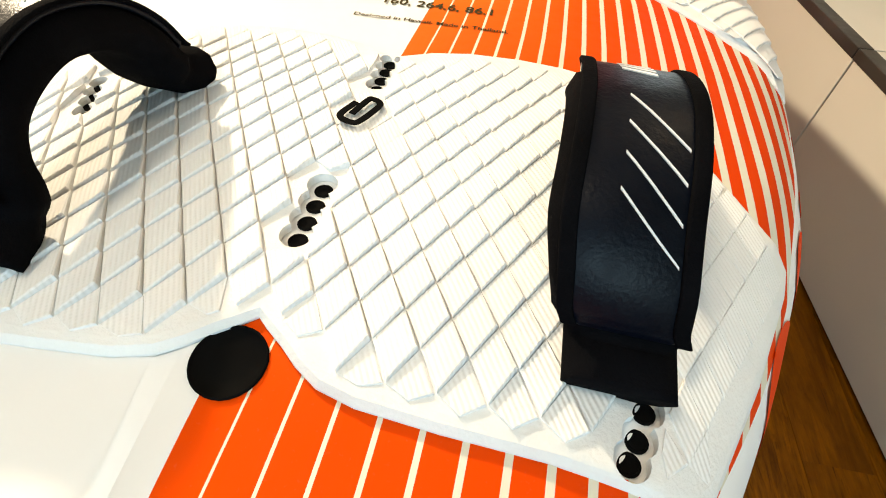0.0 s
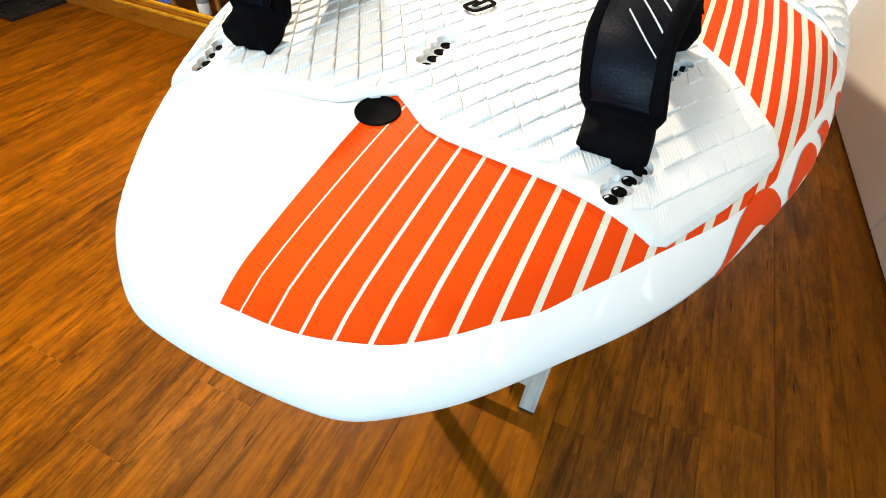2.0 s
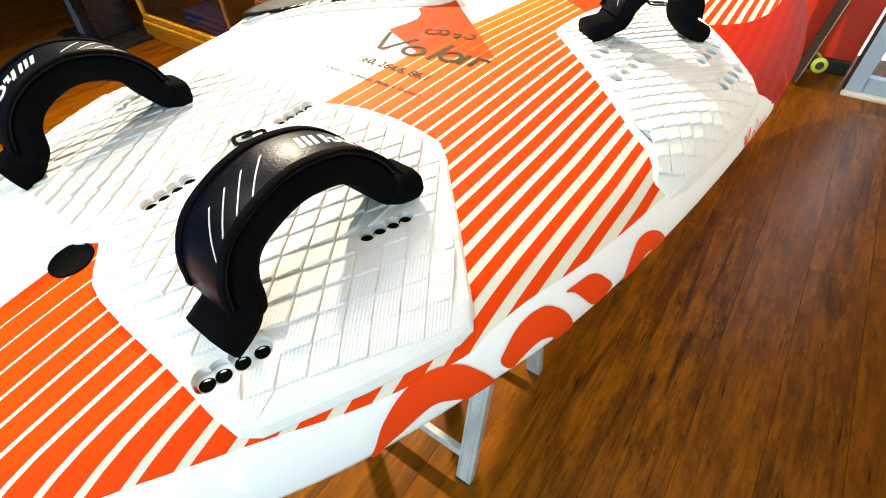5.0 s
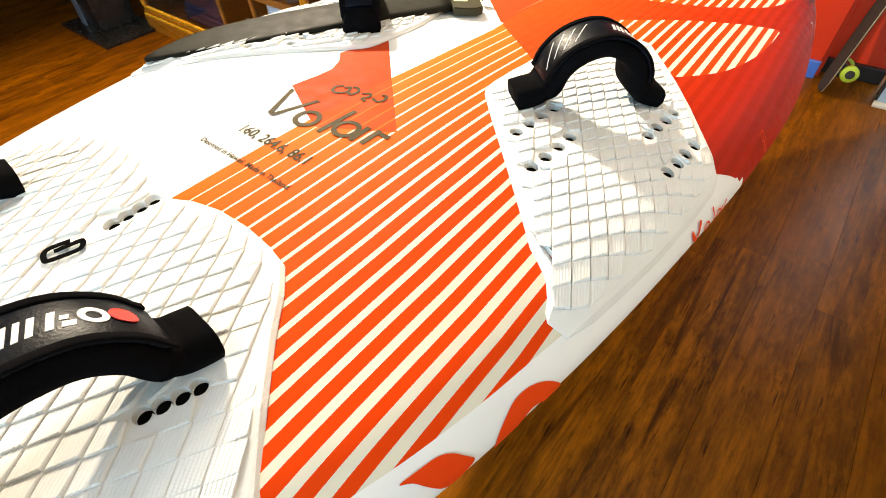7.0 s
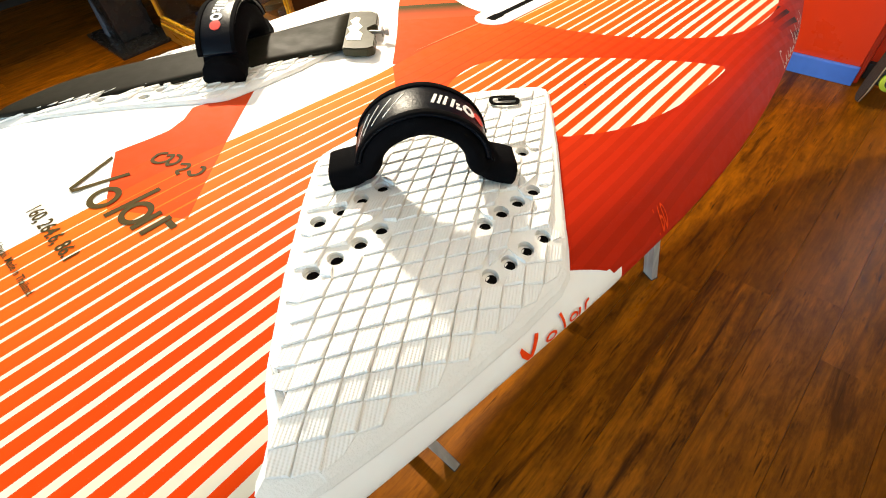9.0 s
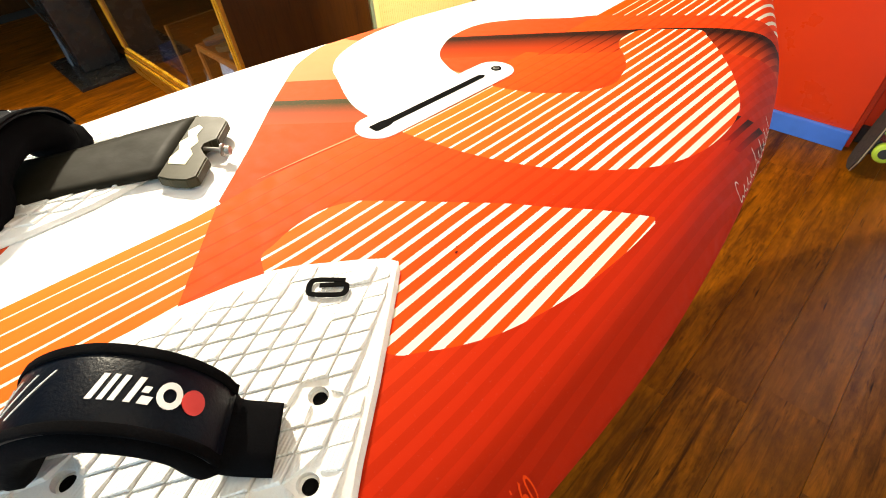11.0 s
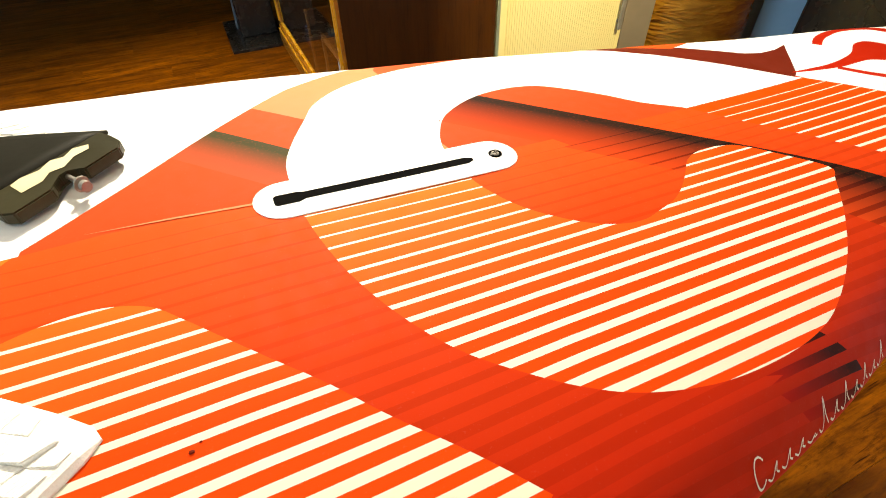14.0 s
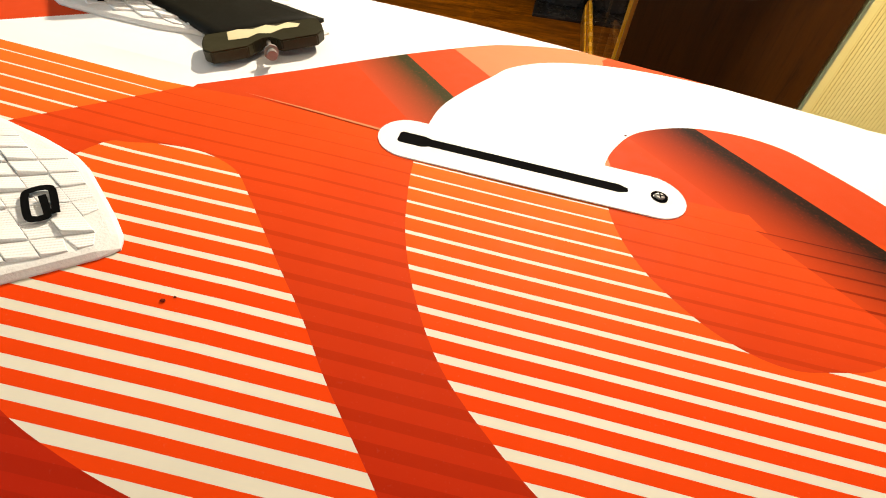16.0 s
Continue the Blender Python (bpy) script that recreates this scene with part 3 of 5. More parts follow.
# outlines of the foam pads
half = [(0, .275), (.006, .270), (.016, .263), (.027, .254), (.040, .246), (.06, .241), (.10, .238), (.15, .237), (.20, .234), (.222, .236), (.233, .246), (.27, .314), (.303, .386), (.306, .402), (.296, .416), (.252, .464), (.212, .507), (.190, .533),
        (.168, .552), (.14, .558), (.104, .561), (.062, .559), (.03, .551), (0, .535)]
rear_outline = [(x, y) for x, y in half] + [(-x, y) for x, y in half[-2:0:-1]]
rear_outline = np.array(rear_outline)
front_half = [(.366, .661), (.304, .722), (.245, .781), (.175, .853), (.134, .898), (.126, .912), (.124, .93), (.124, .98), (.127, 1.035), (.136, 1.08), (.147, 1.118), (.158, 1.138), (.171, 1.155), (.196, 1.187), (.213, 1.206), (.224, 1.211),
              (.236, 1.202), (.267, 1.165), (.31, 1.112), (.348, 1.062), (.40, .998), (.416, .978), (.420, .958), (.418, .90), (.41, .81), (.40, .74), (.393, .70), (.384, .668)]
SHIFT = .04
REAR_PAD, RIGHT_PAD, LEFT_PAD = rear_outline, np.array(front_half), np.array([(SHIFT - x, y) for x, y in front_half[::-1]])


def hull():
    edge = LINE + NORMAL * .003
    lines = []
    for p in (TAIL_PRINT, PARALLELOGRAM, FLAME_LOW, FLAME_BIG, WAVE, PLUM_BAND, RED_WEDGE, LOGO_DROP, LOGO_RIBBON):
        lines.append((np.array(p), True))
    for p in (LEFT_RED, NOSE_LOW, NOSE_HIGH, [(0, 1.137), (.30, .89)], [(.40, .96), (.45, 1.062)], [(float(middle(v)), v) for v in np.arange(.05, 2.68, .05)]):
        lines.append((np.vstack([np.linspace(a, b, 12)[:-1] for a, b in zip(np.array(p)[:-1], np.array(p)[1:])] + [np.array(p)[-1:]]), False))
    n = np.array((.714, .70))
    for p0, a, b in (((-.101, 1.394), -.16, .16), ((-.176, 1.424), -.16, .14), ((0, 1.838), -.25, .45), ((.345, 1.775), -.02, .12), ((-.101 + .0525, 1.394 - .0535), -.2, .1), ((.07, 1.767), -.25, .45), ((.345 + .056, 1.775 - .057), -.06, .1)):
        lines.append((np.array(p0) + np.linspace(a, b, 14)[:, None] * n, False))
    beds = []
    for p in (REAR_PAD, RIGHT_PAD, LEFT_PAD):
        d = np.roll(p, -1, 0) - np.roll(p, 1, 0)
        m = np.stack([-d[:, 1], d[:, 0]], 1) / np.linalg.norm(d, axis=1)[:, None]
        if not inside(p, (p + m * .004)[:1])[0]:
            m = -m
        q = p + m * .005
        q = q[edge_distance(p, q) > .0042]
        beds.append(q)
        lines.append((np.vstack([np.linspace(a, b, max(2, int(np.hypot(*(b - a)) / .02) + 1))[:-1] for a, b in zip(q, np.roll(q, -1, 0))]), True))
    k = 0
    while k < 24:
        for s in (-1, 1):
            ys = np.unique(np.append(np.arange(.0505, 2.68, .02), STRIPE_ROWS))
            x = stripe_x(k, ys)
            L = np.stack([x + s * stripe_half(x), ys], 1)
            L = L[inset(L) > .004]
            if len(L) > 1:
                lines.append((L, False))
        k += 1
    gx, gy = np.meshgrid(np.arange(-.45, .46, .028), np.arange(.05, 2.69, .03))
    G = np.stack([gx.ravel() + .0031, gy.ravel() + .0017], 1)
    G = G[inset(G) > .07]
    pts = [G] + [(LINE + NORMAL * d)[::2] for d in (.007, .013, .022, .034, .048, .062)]
    pts = np.vstack(pts)
    pts = pts[inset(pts) > .0045]
    P, F, C = triangulated(edge, lines, pts)
    x, y = C[:, 0], C[:, 1]
    stripe = np.zeros(len(C), bool)
    for k in range(24):
        xs = stripe_x(k, y)
        stripe |= np.abs(x - xs) < stripe_half(xs)
    names = [WHITE, ORANGE, STRIPE, RED, RED_LINE, SALMON, SALMON_SHEEN, PLUM, LOGO_RED, FADE_A, FADE_B, FADE_C, FADE_D]
    ink = np.zeros(len(C), int)
    right = x > middle(y)

    def above(line):
        line = np.array(line)
        o = np.argsort(line[:, 0])
        return y > np.interp(x, line[o, 0], line[o, 1])
    front_r = right & np.where(x < .36, y > 1.137 - .823 * x, y > .985 + (x - .411) * 2.04)
    rear_r = right & ~front_r & inside(TAIL_PRINT, C)
    ink[rear_r] = np.where(stripe, 2, 1)[rear_r]
    par = inside(PARALLELOGRAM, C)
    ink[par & ~right] = 5
    ink[par & right] = np.where(stripe, 1, 3)[par & right]
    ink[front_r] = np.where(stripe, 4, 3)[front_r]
    across = lambda p: (x - p[0]) * .70 - (y - p[1]) * .714
    qb, qc = across((0, 1.838)), across((.345, 1.775))
    ink[front_r & (qb > 0) & (qb < .10) & (y > 1.72)] = 10
    ink[front_r & (qb > 0) & (qb < .10) & (y > 1.72) & stripe] = 12
    ink[front_r & (qc > 0) & (qc < .08) & (x > .34) & (y > 1.70) & stripe] = 4
    ink[front_r & (qc > 0) & (qc < .08) & (x > .34) & (y > 1.70) & ~stripe] = 11
    flame = front_r & (inside(FLAME_LOW, C) | inside(FLAME_BIG, C) | above(NOSE_LOW))
    ink[flame] = np.where(stripe, 2, 1)[flame]
    nose = inside(NOSE_HIGH + [(-.5, 2.75), (-.5, 2.0), (-.02, 2.0)], C)
    left = ~right
    front_l = left & above(LEFT_RED)
    ink[front_l] = 5
    qa, qp = across((-.101, 1.394)), across((-.176, 1.424))
    # paler area: sheen on the salmon print, held in the ink colour
    ink[front_l & (qp < 0) & (y < 1.58)] = 6
    ink[front_l & (qa > 0) & (qa < .075) & (y < 1.5)] = 9
    ink[front_l & (qb > 0) & (qb < .10) & (y > 1.6)] = 10
    ink[nose] = 0
    ink[inside(WAVE, C) & left] = 0
    ink[inside(PLUM_BAND, C) & left] = 7
    ink[inside(RED_WEDGE, C) & left] = 3
    ink[inside(LOGO_DROP, C) | inside(LOGO_RIBBON, C)] = 8
    # dark strip along the left rail beside the pad
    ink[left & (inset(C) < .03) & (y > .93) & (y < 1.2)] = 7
    for bed in beds:
        ink[inside(bed, C)] = 0
    Z = top(P)
    used, F2 = np.unique(F, return_inverse=True)
    F = F2.reshape(F.shape)
    verts = [(P[i, 0], P[i, 1], Z[i]) for i in used]
    faces = [tuple(int(i) for i in f) for f in F]
    inks = list(ink)
    # rails and bottom follow the outline
    n = len(LINE)
    cz = centre_z(LINE[:, 1])
    rim = cz - crown(LINE) - DROP
    bot = cz - deep(LINE[:, 1])
    rings = []
    rings.append(np.column_stack([LINE + NORMAL * .003, top(LINE + NORMAL * .003)]))
    for d in (.0012, .0003):
        q = 1 - d / RAIL
        rings.append(np.column_stack([LINE + NORMAL * d, cz - crown(LINE + NORMAL * d) - DROP * (1 - math.sqrt(1 - q * q))]))
    for a in (0, 15, 30, 45, 60, 75, 90):
        w = radians(a)
        rings.append(np.column_stack([LINE + NORMAL * (.055 * (1 - math.cos(w))), rim + (bot - rim) * math.sin(w)]))
    base = len(verts)
    for r in rings:
        verts += [tuple(p) for p in r]
    red = (LINE[:, 0] > 0) & (LINE[:, 1] > 1.045) & (LINE[:, 1] < 2.56)
    for k in range(len(rings) - 1):
        for i in range(n):
            j = (i + 1) % n
            faces.append((base + k * n + i, base + (k + 1) * n + i, base + (k + 1) * n + j, base + k * n + j))
            inks.append(3 if red[i] else 0)
    s = base + (len(rings) - 1) * n
    faces.append(tuple(s + i for i in range(n))[::-1])
    inks.append(0)
    me = bpy.data.meshes.new("hull")
    me.from_pydata(verts, [], faces)
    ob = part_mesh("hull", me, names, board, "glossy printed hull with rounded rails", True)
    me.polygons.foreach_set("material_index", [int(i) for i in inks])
    bm = bmesh.new()
    bm.from_mesh(me)
    bmesh.ops.remove_doubles(bm, verts=bm.verts, dist=.00005)
    bmesh.ops.recalc_face_normals(bm, faces=bm.faces)
    bm.to_mesh(me)
    bm.free()
    return ob


hull()

# ---- foam pads ----
THICK = .0065


def foam_pad(outline, holes, name, label, mark=(9, 9), ux=.0118, uy=.0192, ox=.001, oy=.003):
    """A foam pad with bevelled edge, raised diamonds and wells for the strap screws."""
    outline = np.array(outline)
    H = np.array(holes) if len(holes) else np.zeros((0, 3))
    lines = []
    for x, y, r in H:
        a = np.linspace(0, 2 * np.pi, 21)[:-1]
        lines.append((np.stack([x + r * np.cos(a), y + r * np.sin(a)], 1), True))
    lo, hi = outline.min(0), outline.max(0)
    gx, gy = np.meshgrid(np.arange(lo[0], hi[0], .018), np.arange(lo[1], hi[1], .018))
    G = np.stack([gx.ravel(), gy.ravel()], 1)
    G = G[inside(outline, G)]
    G = G[edge_distance(outline, G) > .012]
    d = np.roll(outline, -1, 0) - np.roll(outline, 1, 0)
    n = np.stack([-d[:, 1], d[:, 0]], 1) / np.linalg.norm(d, axis=1)[:, None]
    if not inside(outline, (outline + n * .004)[:1])[0]:
        n = -n
    for w in (.003, .007):
        r = outline + n * w
        lines.append((r[edge_distance(outline, r) > w * .9], True))
    P, F, C = triangulated(outline, lines, G)
    keep = np.ones(len(C), bool)
    for x, y, r in H:
        keep &= (C[:, 0] - x) ** 2 + (C[:, 1] - y) ** 2 > (r * .985) ** 2
    F = F[keep]
    used, F = np.unique(F, return_inverse=True)
    F, P = F.reshape(-1, 3), P[used]
    e = np.clip(edge_distance(outline, P) / .007, 0, 1)
    Z = top(P) + THICK * (.35 + .65 * np.sqrt(1 - (1 - e) ** 2))
    bm = bmesh.new()
    vs = [bm.verts.new((x, y, z)) for (x, y), z in zip(P, Z)]
    for f in F:
        try:
            bm.faces.new([vs[i] for i in f])
        except ValueError:
            pass
    bmesh.ops.recalc_face_normals(bm, faces=bm.faces)
    if sum(f.normal.z for f in bm.faces) < 0:
        bmesh.ops.reverse_faces(bm, faces=bm.faces)
    rim = [ed for ed in bm.edges if ed.is_boundary]
    made = bmesh.ops.extrude_edge_only(bm, edges=rim)["geom"]
    low = [g for g in made if isinstance(g, bmesh.types.BMVert)]
    T = top([(v.co.x, v.co.y) for v in low])
    for v, t in zip(low, T):
        v.co.z = t + .0004
    pad = part(name, bm, EVA, board, label)
    # diamonds
    verts, faces, cells = [], [], []
    for i in range(int(lo[0] / ux) - 2, int(hi[0] / ux) + 3):
        for j in range(int(lo[1] / uy) - 2, int(hi[1] / uy) + 3):
            if (i + j) % 2 == 0:
                cells.append((i * ux + ox, j * uy + oy))
    cells = np.array(cells)
    ok = inside(outline, cells)
    cells = cells[ok]
    ok = edge_distance(outline, cells) > .010
    for x, y, r in H:
        ok &= np.hypot(cells[:, 0] - x, cells[:, 1] - y) > r + .003
    cells = cells[ok]
    soft = np.clip((edge_distance(outline, cells) - .006) / .02, .25, 1)
    if name == "rear_pad":
        soft = soft * np.clip(1 - (cells[:, 0] - .17) / .1, .35, 1)
    # the moulding is low round the loop mark
    soft = np.where(np.hypot(cells[:, 0] - mark[0], cells[:, 1] - mark[1]) < .029, soft * .3, soft)
    # corners of each diamond, drawn in where the pad's edge is near
    reach = []
    for dx, dy in ((ux, 0), (0, uy), (-ux, 0), (0, -uy)):
        f = np.zeros(len(cells))
        for step in np.linspace(.1, 1, 10):
            q = cells + np.array((dx, dy)) * step
            fine = inside(outline, q) & (edge_distance(outline, q) > .007) & (f > step - .15)
            for x, y, r in H:
                fine &= np.hypot(q[:, 0] - x, q[:, 1] - y) > r + .0012
            f = np.where(fine, step, f)
        reach.append(np.stack([dx * f, dy * f], 1))
    # tilted blocks, highest at the corner towards the rail
    slit = np.array((uy, ux)) / math.hypot(ux, uy)
    for c, (cx, cy) in enumerate(cells):
        corner = (reach[0][c] - slit * .0010, reach[1][c] - slit * .0003, reach[2][c], reach[3][c])
        shape = []
        for drawn, h in (((1, 1, 1, 1), -.1), ((.965, .985, 1, .98), .82), ((.87, .93, .97, .92), 1.0)):
            for (dx, dy), k, rise in zip(corner, drawn, (.0047, .0028, .0013, .0028)):
                shape.append((cx + dx * k, cy + dy * k, rise * h * soft[c]))
        S = np.array(shape)
        z = top(S[:, :2]) + THICK + S[:, 2]
        b = len(verts)
        verts += [(p[0], p[1], q) for p, q in zip(S, z)]
        for r in (0, 4):
            for q in range(4):
                faces.append((b + r + q, b + r + (q + 1) % 4, b + r + 4 + (q + 1) % 4, b + r + 4 + q))
        faces.append((b + 8, b + 9, b + 10, b + 11))
    me = bpy.data.meshes.new("diamond_relief")
    me.from_pydata(verts, [], faces)
    tagged(part_mesh("diamond_relief", me, EVA_RIB, pad, "raised diamond blocks of ribbed white foam"), kind="stuff")
    cup = None
    for x, y, r in H:
        if cup is None:
            q = .0046
            bm = lathe([(q + .0012, 0), (q + .0012, .0008), (q, .0012), (q - .0006, .0006), (.001, .0004)], 16)
            ob = part("strap_insert", bm, BLACK_HOLE, pad, "black threaded insert")
            cup = ob.data
        else:
            ob = new("strap_insert", cup)
            ob.parent = pad
        ob.location = on_deck(x, y, .0002)
    return pad


wells = [(0, y, .0095) for y in (.326, .340, .354, .368)] + [(0, y, .0085) for y in (.486, .500, .514, .527)]
for s in (-1, 1):
    wells += [(s * x, y, .009) for x, y in ((.185, .243 + .003), (.189, .257), (.193, .271), (.198, .285))]
    wells += [(s * x, y, .0068) for x, y in ((.194, .407), (.198, .419), (.203, .431), (.207, .443))]
rear_pad = foam_pad(rear_outline, wells, "rear_pad", "white diamond-embossed foam tail pad with screw wells", (.003, .441))

rows_in = [(.263, .798), (.265, .823), (.266, .85), (.266, .876), (.217, .841), (.22, .866), (.221, .891), (.222, .918), (.171, .963)]
rows_out = [(.372, .91), (.374, .935), (.375, .96), (.377, .985), (.33, .953), (.331, .978), (.333, 1.002), (.334, 1.028), (.288, 1.071)]
right_pad = foam_pad(front_half, [(x, y, .0078) for x, y in rows_in + rows_out], "front_pad", "white diamond-embossed foam pad with two fans of screw wells", (.209, 1.140), .0104, .0174, .001, .0065)
foam_pad(LEFT_PAD, [(SHIFT - x, y, .0078) for x, y in rows_in + rows_out], "front_pad", "white diamond-embossed foam pad half under a loose fin", (9, 9), .0104, .0174, .001, .0065)


def loop_mark(cx, cy, parent, turn, size=.021, tip=.35):
    """The black rounded loop printed on each pad."""
    bm = bmesh.new()
    c, s = math.cos(turn), math.sin(turn)
    pts = [(tip, .50), (-.6, .50), (-.92, .3), (-.95, -.2), (-.7, -.5), (.6, -.5), (.92, -.3), (.95, .1), (.75, .2), (-.45, .1)]
    path = spline(pts, 6)
    rib = stroke(path, .145)
    m = len(path)
    P = [(cx + size * (x * c - y * s), cy + size * (x * s + y * c)) for x, y in rib]
    z = top(P) + THICK + .0036
    v = [bm.verts.new((p[0], p[1], q)) for p, q in zip(P, z)]
    for i in range(m - 1):
        bm.faces.new((v[i], v[i + 1], v[2 * m - 2 - i], v[2 * m - 1 - i]))
    geo = bmesh.ops.extrude_face_region(bm, geom=bm.faces[:])["geom"]
    for g in geo:
        if isinstance(g, bmesh.types.BMVert):
            g.co.z += .0008
    bmesh.ops.recalc_face_normals(bm, faces=bm.faces)
    part("loop_mark", bm, BLACK_HOLE, parent, "black rounded loop mark")


loop_mark(.001, .443, rear_pad, radians(68), .0165)
loop_mark(.209, 1.140, right_pad, radians(44), .0175, .85)

# ---- fittings on the board ----
def sink(name, cx, cy, r, label):
    bm = lathe([(r * 1.04, -.002), (r * 1.05, .0012), (r, .0018), (r * .97, .0004), (r * .5, .0002)], 28)
    ob = part(name, bm, BLACK_HOLE, board, label, True)
    ob.matrix_parent_inverse = Matrix.Translation(board.location).inverted()
    z = on_deck(cx, cy)
    slope = (on_deck(cx, cy + .02).z - on_deck(cx, cy - .02).z) / .04
    ob.matrix_basis = Matrix.Translation(z) @ Matrix.Rotation(math.atan(slope), 4, "X")
    return ob


sink("deck_vent", -.0045, .2505, .0178, "round black vent opening at the tail")


def mast_track():
    out = []
    for a in np.linspace(-math.pi / 2, math.pi / 2, 14):
        out.append((.0055 + .033 * math.sin(a) * -1, 1.622 + .033 * math.cos(a)))
    for a in np.linspace(math.pi / 2, 3 * math.pi / 2, 14):
        out.append((.0055 + .033 * math.sin(a) * -1, 1.372 + .033 * math.cos(a)))
    out = np.array(out)
    slot = np.array([(-.0035, 1.363), (-.001, 1.360), (.0135, 1.360), (.016, 1.363), (.016, 1.386), (.0125, 1.393), (.0125, 1.588), (.0085, 1.597), (.0025, 1.597), (-.0012, 1.588), (-.0012, 1.393), (-.0035, 1.386)])
    gx, gy = np.meshgrid(np.arange(-.03, .045, .012), np.arange(1.34, 1.66, .02))
    P, F, C = triangulated(out, [(slot, True)], np.stack([gx.ravel(), gy.ravel()], 1)[inside(out, np.stack([gx.ravel(), gy.ravel()], 1))])
    for nm, keep, mat, lift, lab in (("track_plate", ~inside(slot, C), WHITE, .0013, "flush white plate round the mast track"), ("track_slot", inside(slot, C), BLACK_HOLE, .0011, "black mast track slot")):
        f = F[keep]
        used, f = np.unique(f, return_inverse=True)
        f = f.reshape(-1, 3)
        Z = top(P[used])
        bm = bmesh.new()
        vs = [bm.verts.new((P[i, 0], P[i, 1], z + lift)) for i, z in zip(used, Z)]
        for t in f:
            bm.faces.new([vs[i] for i in t])
        bmesh.ops.recalc_face_normals(bm, faces=bm.faces)
        if sum(q.normal.z for q in bm.faces) < 0:
            bmesh.ops.reverse_faces(bm, faces=bm.faces)
        if nm == "track_plate":
            made = bmesh.ops.extrude_edge_only(bm, edges=[e for e in bm.edges if e.is_boundary])["geom"]
            for g in made:
                if isinstance(g, bmesh.types.BMVert):
                    g.co.z -= .0013
        ob = part(nm, bm, mat, board, lab)
        if nm == "track_plate":
            plate = ob
    z = on_deck(.0055, 1.628, .0010)
    bm = lathe([(.0085, 0), (.0085, .0012), (.0070, .0022), (.006, .0006), (.001, .0002)], 20)
    r = part("vent_screw_seat", bm, BLACK_HOLE, plate, "dark seat")
    r.location = z
    bm = lathe([(.0052, 0), (.0052, .0016), (.0042, .0026), (.001, .0028)], 16)
    r = part("vent_screw", bm, STEEL, plate, "brass-tinted cross-head screw")
    r.location = z
    bm = bmesh.new()
    box(bm, -.0035, -.0006, .0027, .0035, .0006, .0031)
    box(bm, -.0006, -.0035, .0028, .0006, .0035, .0032)
    r = part("screw_cross", bm, BLACK_HOLE, plate)
    r.location = z


mast_track()


